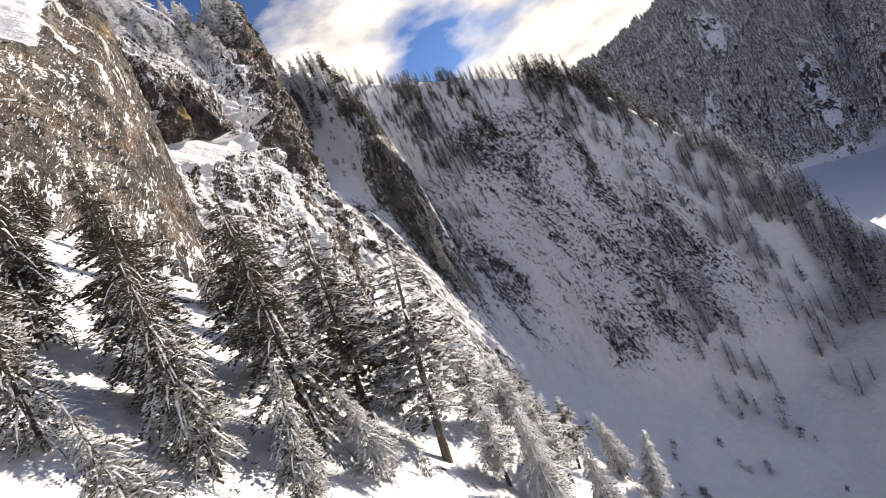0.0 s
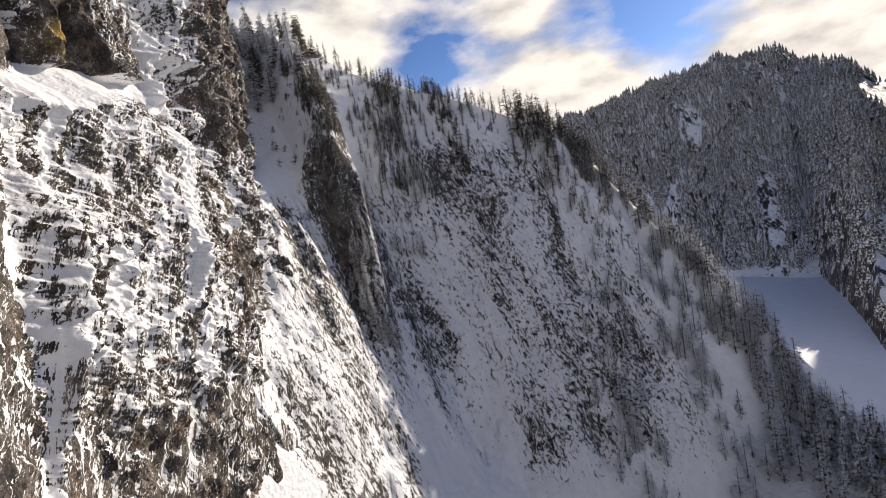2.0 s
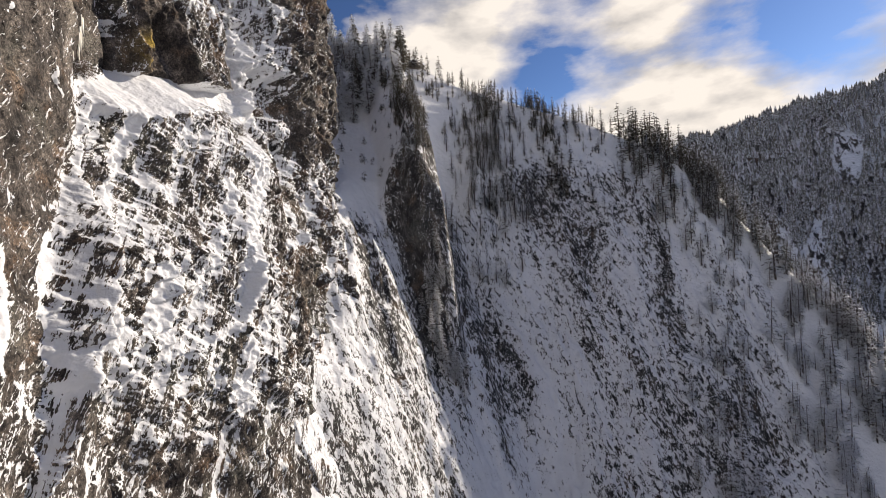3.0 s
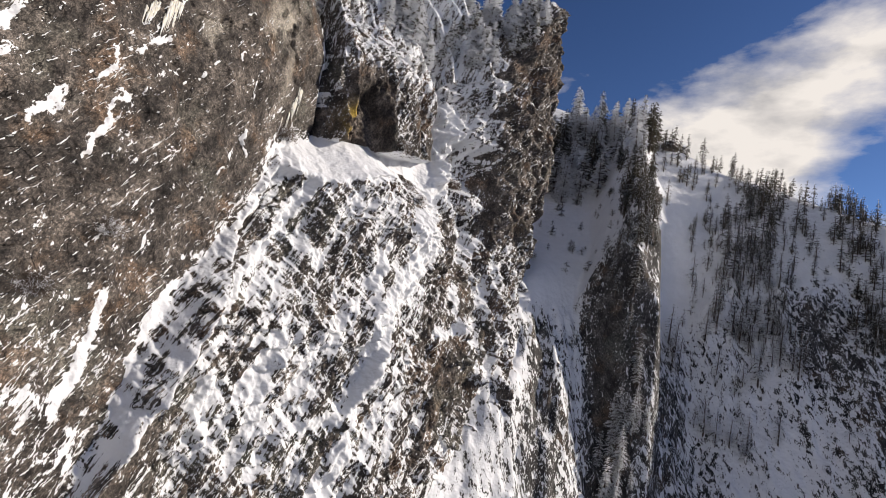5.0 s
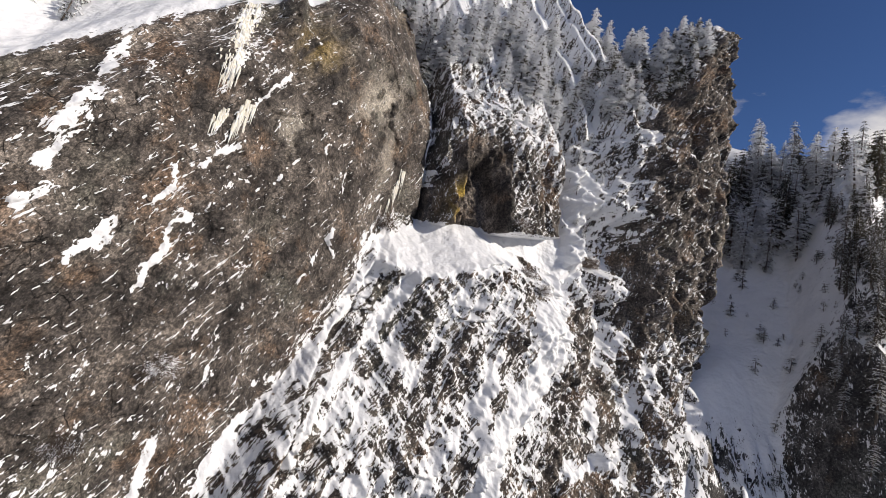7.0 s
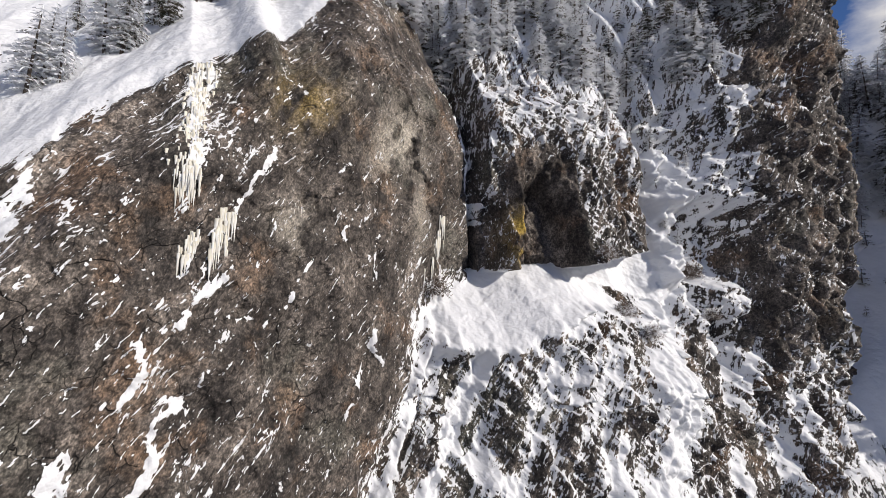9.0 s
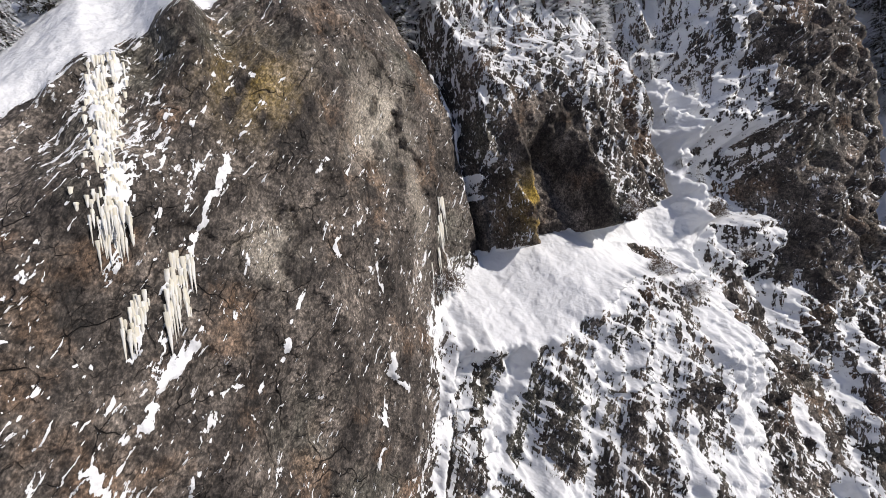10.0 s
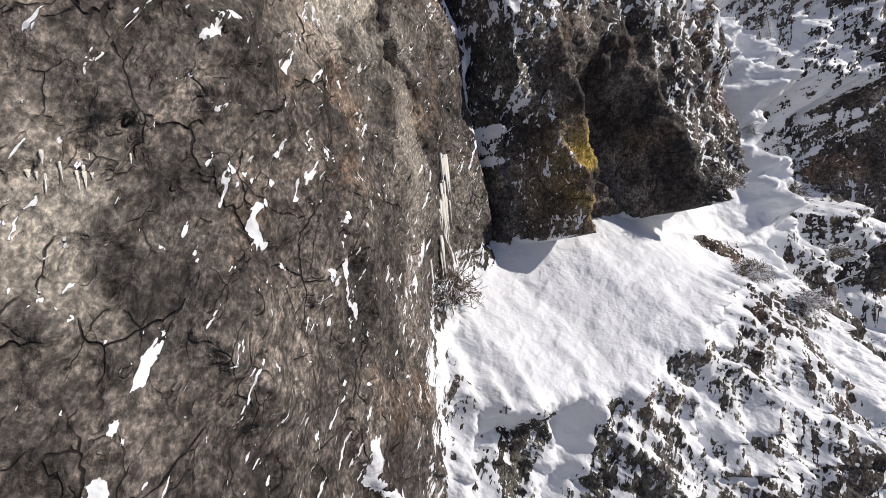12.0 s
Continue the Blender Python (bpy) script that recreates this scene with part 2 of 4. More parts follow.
    s = n.do("ADD", s, n.do("MULTIPLY", n.do("SUBTRACT", bits, 0.5), 0.75 * torn))
    s = n.do("ADD", s, n.do("MULTIPLY", n.do("SUBTRACT", nicks, 0.5), 0.75 * torn))
    s = n.do("ADD", s, n.do("MULTIPLY", n.do("SUBTRACT", chips, 0.42), 0.22 * torn))
    slashes = n.noise(4.4 * fine, 2, 0.5, (1, 1.3, 0.25), 0.7, (38, 0, 0))
    slashes = n.do("ADD", slashes, n.do("MULTIPLY", n.do("SUBTRACT", nicks, 0.5), 0.30))
    slashes = n.do("ADD", slashes, n.do("MULTIPLY", n.do("SUBTRACT", n.field("snow"), 0.20), 0.22))
    slashes = n.do("ADD", slashes, n.do("MULTIPLY", n.do("SUBTRACT", mid, 0.5), 0.25))
    cover = n.do("MAXIMUM", n.ease(0.495, 0.520, s), n.ease(0.655 - flecked, 0.668 - flecked, slashes))
    shade = n.ramp(n.noise(0.5 * fine, 4), (0.3, (0.69, 0.70, 0.72)), (0.7, SNOW_WHITE))
    colour = n.mix(cover, rock, shade)
    soft = n.do("ADD", n.do("MULTIPLY", n.noise(1.2 * fine, 4, 0.5), 0.9), 0.9)
    height = n.do("ADD", n.do("MULTIPLY", relief, n.do("SUBTRACT", 1.0, cover)), n.do("MULTIPLY", n.do("MULTIPLY", soft, 1.2), cover))
    nor = n.bump(height, 1.0, 0.24 / fine)
    rough = n.do("ADD", 0.74, n.do("MULTIPLY", cover, -0.19))
    return n.done(colour, rough, nor, Specular_IOR_Level=0.3)


def snow_material():
    n = Nodes("snowfield")
    a, b = n.noise(0.15, 5), n.noise(2.0, 5)
    colour = n.ramp(a, (0.3, (0.80, 0.82, 0.85)), (0.7, SNOW_WHITE))
    return n.done(colour, 0.55, n.bump(n.do("ADD", a, n.do("MULTIPLY", b, 0.15)), 0.5, 0.5))


def needle_material(name, load, tilt=0.55):
    """Fir sprays: dark green to brown below, snow and rime on what looks up."""
    n = Nodes(name)
    v = n.noise(1.3, 5, 0.6)
    g = n.ramp(n.noise(4.0, 4), (0.3, (0.034, 0.036, 0.024)), (0.5, (0.075, 0.068, 0.046)), (0.75, (0.15, 0.118, 0.085)))
    s = n.do("ADD", n.do("MULTIPLY", n.up(), tilt), n.do("MULTIPLY", n.do("SUBTRACT", v, 0.5), 1.6))
    s = n.do("ADD", s, n.do("MULTIPLY", n.do("SUBTRACT", n.chance(), 0.5), 0.25))
    cover = n.ease(0.30 - load, 0.46 - load, s)
    return n.done(n.mix(cover, g, (0.80, 0.81, 0.83)), 0.7, Specular_IOR_Level=0.2)


def bark_material():
    n = Nodes("bark")
    v = n.noise(6, 6, 0.65, (1, 1, 0.2))
    c = n.ramp(v, (0.3, (0.035, 0.028, 0.023)), (0.6, (0.11, 0.085, 0.068)), (0.8, (0.20, 0.165, 0.135)))
    cover = n.ease(0.55, 0.66, n.do("ADD", n.noise(2.2, 5, 0.6, (1, 1, 0.3)), n.do("MULTIPLY", n.up(), 0.5)))
    return n.done(n.mix(cover, c, (0.8, 0.81, 0.83)), 0.85, n.bump(v, 0.8, 0.05))


def ice_material():
    n = Nodes("ice")
    v = n.noise(1.6, 6, 0.6, (1, 1, 0.25))
    c = n.ramp(v, (0.35, (0.62, 0.62, 0.60)), (0.5, (0.72, 0.67, 0.54)), (0.62, (0.82, 0.82, 0.80)))
    return n.done(c, n.do("ADD", 0.22, n.do("MULTIPLY", v, 0.5)), n.bump(n.noise(3.0, 5, 0.6, (1, 1, 0.3)), 0.6, 0.12), Transmission_Weight=0.12)


ROCK = rock_material("snowy_rock_wall", 1.0, tone=(1.15, 1.14, 1.14), flecked=0.01)
SLOPE = rock_material("snowy_slope", 1.1, 1.15, 0.42, (0, 18, 0), (0.80, 0.88, 0.98))
FARROCK = rock_material("far_snowy_slope", 0.09)
NEEDLES_FAR = needle_material("far_needles", 0.14)
SNOW = snow_material()
NEEDLES = needle_material("snowy_needles", 0.14)
NEEDLES_DARK = needle_material("needles_light_snow", -0.04)
NEEDLES_WHITE = needle_material("rimed_needles", 0.62, 0.15)
BARK = bark_material()
ICE = ice_material()

# ---- the shape of the land ----
def wall_top(y):
    """Height of the cliff's brink along the valley side."""
    z = 92.0 + 9.7 * np.clip((y - 34) / 8.5, 0, 1) + 2.0 * step(42.5, 46, y) + 6 * step(45.0, 52, y)
    z = z - 3.0 * step(57, 60.5, y) + 1.5 * step(60, 62, y) - 1.8 * step(62, 71, y) - 2 * step(71.5, 74, y)
    z = z + 3 * step(74.5, 77, y) + 8 * step(77, 86, y) + 10 * step(82, 91, y)
    return z - 40 * step(92.3, 94.5, y)


def shelf_edges(y):
    """Height of the snow shelf's outer lip, and of the rock's foot behind it."""
    lip = 91.2 - 0.6 * np.clip(65.2 - y, 0, 4.5) - 0.9 * step(66, 70, y) - 2.04 * np.maximum(0, 56.6 - y)
    return lip, 93.6 + 0.10 * np.maximum(0, y - 61) + 0.10 * np.maximum(0, y - 67)


def cliff_parts(y, z):
    """How far out (along x) each part of the rock stands at a place (y, z) of the wall."""
    main = -20.4 - 0.27 * (y - 39) - 0.30 * np.maximum(0, y - 49.5) + 0.12 * np.maximum(0, 80 - z) + 0.02 * np.maximum(0, 95 - z)
    main = main + 0.4 * step(100, 96, z) * step(47, 42, y)
    main = np.where(y < 34, main - 0.59 * (34 - y), main)
    main = np.where(y > 56.5, np.maximum(main, -28.3 + 0.05 * np.maximum(0, 95 - z) - 0.1 * (y - 57)), main)
    rim = wall_top(y)
    main = main - 0.10 * np.maximum(0, z - rim + 7) ** 1.7 * step(45, 47, y) - 2.2 * step(rim - 5, rim, z) * step(46, 44, y)
    main = main - 3.0 * np.maximum(0, y - 60.4 + 0.12 * np.maximum(0, z - 101))
    lip, base = shelf_edges(y)
    down = np.minimum(z, lip)
    low = -22.4 + 0.40 * (91 - np.maximum(down, 75)) + 0.12 * np.maximum(0, 75 - down)
    low = low - (0.45 + 0.45 * step(76, 85, z) - 0.35 * step(lip - 1, lip + 0.5, z)) * np.maximum(0, 63.2 - y) - 0.06 * np.maximum(0, y - 78) - 6 * np.maximum(0, y - 88)
    low = low + 1.8 * np.exp(-((y - 70.5) / 3.6) ** 2 - ((z - 85.5) / 3.2) ** 2)
    low = low - 1.3 * np.maximum(0, z - lip) - 12 * np.maximum(0, z - base)
    block = -24.0 - 0.55 * np.maximum(0, 67.0 - y) - 0.10 * (z - 98) - 0.35 * np.maximum(0, z - 103)
    block = block - 14 * step(73.4, 75.4, y + 0.12 * np.maximum(0, z - 98)) - 14 * step(61.2, 60.2, y)
    block = block - 30 * (1 - step(base - 1.2, base - 0.2, z))
    cave = step(62.6, 63.2, y) * (1 - step(66.0, 66.8, y)) * (1 - step(98.5, 101.5, z + 0.7 * np.abs(y - 64.8)))
    slot = step(60.4, 60.9, y) * (1 - step(61.6, 62.1, y)) * (1 - step(96.5, 100.0, z))
    columns = ridged(y * 0.55 + 0.06 * z, z * 0.10, 3.3 + 0 * y, 4, 0.55)
    block = block + 0.55 * columns - 2.6 * cave - 2.5 * slot
    gully = -21.6 - 0.44 * np.maximum(0, z - 87.5) + 0.33 * np.maximum(0, 87.5 - z) + 0.22 * (y - 75)
    gully = gully + 0.5 * fbm(y * 0.25, z * 0.2, 5.0 + 0 * y, 3) - 30 * step(88, 92, y) - 30 * step(66, 62, y)
    tower = -17.6 + 0.28 * np.maximum(0, 86 - z) - 0.06 * np.maximum(0, z - 105)
    tower = tower + 0.7 * columns
    flank = y - 0.08 * np.maximum(0, z - 97) + 0.09 * np.maximum(0, 93 - z)
    tower = tower - (1.05 + 0.3 * fbm(y * 0.5, z * 0.5, 6.1 + 0 * y, 3)) * np.maximum(0, 82.6 - flank) - 30 * (1 - step(73.0, 75.0, flank))
    tower = tower - 2.2 * step(76.8, 78.0, y) * step(81.5, 80.0, y) * step(92.5, 94.0, z) * step(100.0, 97.5, z)
    tower = tower - 34 * step(90.8, 93.2, y + 0.10 * np.maximum(0, 100 - z) - 0.03 * np.maximum(0, z - 110) + 0.25 * np.maximum(0, 80 - z))
    return main, low, block, gully, tower


def face_foot(x):
    """Where the rock face of the far slope turns into the snowfield above it."""
    return 113 + 0.08 * x + 0.5 * np.minimum(x, 0)


def crest_height(x):
    return 120 - 0.52 * np.maximum(x + 8, 0) - 1.05 * np.maximum(x - 45, 0) + 0.35 * np.clip(-8 - x, 0, 28) - 1.0 * np.maximum(-42 - x, 0)


def crest_line(x):
    """Where the slope meets the sky."""
    return face_foot(x) + np.maximum(4, (crest_height(x) - 82) / 1.6)


def spur_line(y):
    """Station of the spur's ridge, which bends out from the slope and down to the valley."""
    return 77 - 26 * (np.maximum(0, y - 90) / 27) ** 3


def land_smooth(x, y):
    """Height of the slopes beyond the cliff, the tree rib and the spur, before roughening."""
    d = y - face_foot(x)
    face = 82 + np.where(d < 0, 2.2 * d, 1.6 * d)
    face = smin(face, crest_height(x) - 0.9 * np.maximum(0, y - crest_line(x)), 4)
    up = y - 95
    rib = np.where(up > 0, 91 + 1.15 * up, 91 + 6.0 * up)
    axis = -5.0 - np.where(up > 0, 0.36, 0.6) * up
    off = x - axis
    rib = rib - np.where(off > 0, 3.0, 1.8) * (np.sqrt(off * off + 4) - 2) - 7.0 * np.maximum(0, off - 4) - 3.0 * np.maximum(0, -4 - up) ** 1.5
    rib = smin(rib, 118 - 0.9 * np.maximum(0, y - 120) + 0 * x, 5)
    face = smax(face, rib, 2.0)
    ramp = 70.7 - 1.93 * (x + 11.8) + 1.1 * (y - 83.8)
    ramp = smin(ramp, 93.6 + 0.8 * (y - 101.6) + 0.9 * np.maximum(0, y - 111) - 0.3 * (x + 17.2), 3) - 3.0 * np.maximum(0, y - 123)
    face = smax(face, ramp, 1.5)
    along = np.minimum(y, 118)
    ridge_x = spur_line(along)
    spur = 76 - 1.45 * (ridge_x - 51) - 0.9 * np.clip(104 - along, 0, 11) - 0.35 * np.maximum(0, 93 - along) - 1.2 * np.maximum(0, y - 118)
    spur = spur - np.where(x < ridge_x, 0.55 * (ridge_x - x), 1.5 * (x - ridge_x))
    apron = 19 + 0.75 * (y - 91) - 0.12 * (x - 45) + 0.010 * (np.minimum(x, 45) - 45) ** 2 + 0.004 * (np.maximum(x, 45) - 45) ** 2
    apron = smin(apron, 62 - 0.3 * np.maximum(0, y - 160), 8) - 3 * np.maximum(0, x - ridge_x)
    return smax(smax(face, spur, 3), apron, 4)


def rib_mask(x, y):
    """Where rock bands break the slope: 1 on the steep faces, 0 on the snowfields."""
    d = y - face_foot(x)
    m = step(-30, -22, d) * step(14, 2, d) * step(62, 50, x + 0.3 * (y - 105)) * step(-2, 4, x)
    up = y - 95
    off = x + 5.0 + np.where(up > 0, 0.36, 0.6) * up
    m = np.maximum(m, step(8, 5, off) * step(-4, -2.5, off) * step(-14, -8, up) * step(24, 12, up) * 0.55)
    low_ramp = step(84, 77, 70.7 - 1.93 * (x + 11.8) + 1.1 * (y - 83.8)) * step(6, 1, x) * step(64, 68, y)
    return np.maximum(m, 1.0 * low_ramp)


def land(x, y):
    z = land_smooth(x, y)
    m = rib_mask(x, y)
    warp = 3.0 * fbm(x * 0.06, y * 0.06, 8.0 + 0 * x, 3)
    slant = x + 0.35 * y + warp
    z = z + (0.9 * m + 0.2) * ridged(slant * 0.085, y * 0.05 + 0.2 * warp, 0.5 + 0 * x, 4, 0.6) + 1.7 * m * fbm(slant * 0.22, y * 0.16, 3.1 + 0 * x, 5, 0.62)
    return z + 0.8 * fbm(x * 0.07, y * 0.07, 9.0 + 0 * x, 4)


def hill(x, y):
    """The wooded hill that the flight starts over, ending in a brink above the gully."""
    z = 62 + 0.85 * np.maximum(0, -2.1 - x) - 0.95 * np.maximum(0, x + 2.1) - 0.10 * (y - 13)
    z = z + 0.25 * np.maximum(0, -8 - x)
    z = z - 5.0 * np.maximum(0, y - (20.8 + 0.12 * np.maximum(0, -2 - x) - 1.2 * np.maximum(0, x + 1.2) + 1.2 * vnoise(x * 0.3, 0 * x, 7.0 + 0 * x)))
    return z + 0.5 * fbm(x * 0.22, y * 0.22, 2.2 + 0 * x, 4) + 0.10 * fbm(x * 1.3, y * 1.3, 5.5 + 0 * x, 3)


def normal_up(X, Y, Z):
    """The upward share of a sheet's normal at each of its points."""
    P = np.stack([X, Y, Z], -1)
    a, b = np.gradient(P, axis=0), np.gradient(P, axis=1)
    n = np.cross(a, b)
    return np.abs(n[..., 2]) / (np.linalg.norm(n, axis=-1) + 1e-9)


# runnels of ice on the wall: breadth, then the stations (y, z) that each runs through
WALL_ICE = (
    (0.50, 43.1, 102.0, 42.7, 97.3, 42.6, 94.9), (0.18, 47.4, 100.2, 45.7, 97.5), (0.26, 45.7, 97.5, 43.9, 94.3),
    (0.36, 44.0, 92.3, 42.9, 90.7, 41.6, 90.1, 41.5, 88.7, 40.7, 87.5), (0.26, 43.1, 94.1, 42.7, 92.5), (0.2, 44.8, 91.0, 45.7, 90.3),
    (0.14, 48.5, 94.3, 47.5, 92.5, 46.8, 91.2), (0.1, 50.5, 96.3, 49.8, 94.8), (0.2, 49.8, 95.1, 50.2, 93.9), (0.09, 50.0, 98.5, 49.0, 97.5),
    (0.14, 53.3, 98.6, 52.3, 98.0), (0.2, 51.9, 94.9, 51.9, 92.6))
CORNER_ICE = (
    (0.12, 51.2, 93.7, 51.1, 92.7), (0.18, 54.8, 92.9, 53.9, 91.1), (0.3, 52.0, 89.8, 52.6, 87.9), (0.14, 56.7, 96.3, 56.0, 94.0, 55.3, 92.8),
    (0.24, 58.0, 96.2, 57.8, 92.9), (0.3, 52.2, 90.0, 50.2, 85.5), (0.55, 38.1, 98.6, 37.6, 93.7, 36.7, 88.2), (0.4, 37.3, 87.0, 36.0, 85.8),
    (0.5, 39.6, 86.4, 38.7, 84.3), (0.4, 42.5, 87.7, 42.1, 85.7, 41.4, 83.4))
# ribbons of snow on the face below the shelf, in the same way
GULLY_SNOW = (
    (1.6, 76.3, 103.0, 76.0, 97.7, 74.7, 92.7), (2.3, 74.7, 92.7, 72.0, 89.0, 70.3, 86.7), (1.9, 70.3, 86.7, 69.0, 83.0, 67.0, 80.6), (1.1, 67.0, 80.6, 63.5, 77.6, 62.2, 71.8),
    (1.0, 62.2, 71.8, 61.1, 68.1, 59.5, 62.0), (0.40, 60.0, 108.0, 60.4, 101.0, 60.9, 96.7))
FACE_SNOW = (
    (0.7, 58.5, 90.4, 55.1, 84.6, 51.5, 79.7, 48.4, 76.7, 46.7, 72.4, 46.1, 68.0), (0.85, 48.7, 73.2, 47.4, 69.6, 46.7, 67.3),
    (0.6, 60.6, 90.9, 57.7, 84.9, 55.9, 81.6, 53.1, 78.2, 51.5, 75.1), (1.3, 58.0, 82.3, 58.8, 81.0), (0.8, 56.0, 76.4, 54.9, 72.4, 54.6, 68.1))
LEDGE_SNOW = (
    (1.1, 71.5, 76.1, 77.9, 78.0), (0.7, 75.4, 81.3, 75.2, 78.7), (0.7, 57.6, 68.1, 59.7, 68.8), (0.8, 65.0, 83.5, 62.8, 79.5),
    (0.5, 51.5, 71.1, 51.4, 67.7), (0.4, 82.2, 85.2, 79.6, 80.0), (0.5, 79.7, 74.2, 78.6, 70.2), (0.7, 43.8, 73.0, 43.1, 69.5), (0.5, 44.2, 76.0, 44.1, 73.6))

# the great wall with its cave, shelf, gully and tower
ys = np.concatenate([np.linspace(12, 38, 130, endpoint=False), np.linspace(38, 74, 460, endpoint=False), np.linspace(74, 97, 190)])
t_low, t_high, t_top = np.linspace(12, 60, 90, endpoint=False), 1 - np.linspace(1, 0, 500, endpoint=False) ** 1.25, np.linspace(0, 1, 90)
rows_z, rows_back = [], []
rim = wall_top(ys)
for z in t_low:
    rows_z.append(z + 0 * ys), rows_back.append(0 * ys)
for k in t_high:
    rows_z.append(60 + (rim - 60) * k), rows_back.append(0 * ys)
for k in t_top:
    rows_z.append(rim), rows_back.append(45 * k ** 1.6 + 0 * ys)
Zw, back = np.array(rows_z), np.array(rows_back)
Yw = np.broadcast_to(ys, Zw.shape).copy()
main, low, block, gully, tower = cliff_parts(Yw, Zw)
stack = np.stack([main, low, block, gully, tower])
Xw = smax(main, low, 1.2)
Xw = np.maximum(Xw, block)
Xw = smax(Xw, gully, 0.7)
Xw = smax(Xw, tower, 0.5)
which = stack.argmax(0)
on_top = step(0.0, 1.5, back)
# roughness: large slabs, slanting joints, ledges that step out along the bedding, small blocks
slab = fbm(Yw * 0.16, Zw * 0.09, 1.7 + 0 * Yw, 4)
joint = (Yw * 0.82 + Zw * 0.45)
cross = (Zw * 0.82 - Yw * 0.45)
blocks = fbm(joint * 0.55, cross * 0.30, 7.7 + 0 * Yw, 4)
blocks = np.round(blocks * 4) / 4 * 0.6 + blocks * 0.4
crumbs = fbm(Yw * 1.9, Zw * 1.1, 4.4 + 0 * Yw, 4)
chute = Yw - 0.45 * (Zw - 70)
streaks = fbm(chute * 0.75 + 0.4 * slab, Zw * 0.07, 2.5 + 0 * Yw, 5, 0.6)
bed = cross * 0.75 + 0.9 * fbm(Yw * 0.3, Zw * 0.3, 31.0 + 0 * Yw, 4)
bed_step = (1 - (bed - np.floor(bed))) * step(-0.2, 0.5, fbm(Yw * 0.25, Zw * 0.35, 33.0 + 0 * Yw, 3))
shards = ridged(joint * 0.9, cross * 0.55, 35.0 + 0 * Yw, 4, 0.6)
lip, base = shelf_edges(Yw)
shelf = (which == 1) * step(-0.5, 0.4, Zw - lip - 0.35 * crumbs) * step(57.2, 58.4, Yw) * step(70.4, 69.2, Yw)
rough = np.choose(which, [0.62 + 0 * Zw, 1.0 + 0 * Zw, 1.0 + 0 * Zw, 0.35 + 0 * Zw, 1.0 + 0 * Zw]) * (1 - on_top) * (1 - 0.8 * shelf)
broken = np.choose(which, [0.35 + 0 * Zw, 1.0 + 0 * Zw, 0.8 + 0 * Zw, 0.2 + 0 * Zw, 0.9 + 0 * Zw]) * (1 - on_top) * (1 - 0.85 * shelf)
Xw = Xw + rough * (0.55 * slab + 0.50 * blocks + 0.20 * crumbs) + ((which == 1) | (which == 4)) * 0.62 * streaks * (1 - on_top) * (1 - 0.85 * shelf)
Xw = Xw + broken * (0.45 * bed_step + 0.22 * shards)
Xw = Xw - back
Zw = Zw + back * ((0.85 + 0.20 * step(46, 56, Yw)) * step(88, 79, Yw) + 0.6 * step(57, 66, Yw) * step(84, 77, Yw)) + on_top * (0.5 + 0.9 * step(48, 56, Yw)) * (fbm(Xw * 0.2, Yw * 0.2, 1.1 + 0 * Yw, 4) + 0.5 * ridged(Xw * 0.12, Yw * 0.3, 2.1 + 0 * Yw, 4))
nz = normal_up(Xw, Yw, Zw)
flecks = fbm(joint * 0.45, cross * 1.1, 12.0 + 0 * Yw, 4)
plumes = fbm(joint * 0.35, cross * 0.08, 16.0 + 0 * Yw, 4)
lower = step(-1.5, 1.5, Yw - (44.6 + 0.49 * (Zw - 67.7)) + 1.6 * flecks) * step(94.5, 92.5, Zw)
seen = np.where(lower > 0.5, np.where(which == 0, 1, which), np.where(which == 1, 0, which))
seat_low = 0.365 + 0.12 * step(81, 87, Zw) * step(68, 65, Yw) - 0.27 * streaks + 0.10 * plumes - 0.10 * step(66, 74, Yw) * step(88, 84, Zw)
seat = np.choose(seen, [0.10 + 0.05 * step(50, 44, Yw) + 0.16 * step(84, 70, Zw) + 0.14 * step(38, 30, Yw) + 0.12 * plumes, seat_low, 0.30 + 0.16 * step(99, 104, Zw), 0.55 + 0.7 * step(84, 90, Zw), 0.13 + 0.33 * step(92, 82, Zw) - 0.2 * streaks])
flank = Yw - 0.08 * np.maximum(0, Zw - 97) + 0.09 * np.maximum(0, 93 - Zw)
seat = np.where((which == 4) & (flank < 80.2 + 0.8 * flecks), 0.50, seat)
snow = seat + np.where(which == 0, 0.40, 0.60) * (np.minimum(nz, 0.9) - 0.25) + 0.06 * flecks + on_top * (1.2 - 1.02 * step(48, 56, Yw))
snow = snow + 1.0 * shelf
wob = 0.34 * fbm(Yw * 0.9, Zw * 0.9, 14.0 + 0 * Yw, 5, 0.62)
ice = 0 * Zw
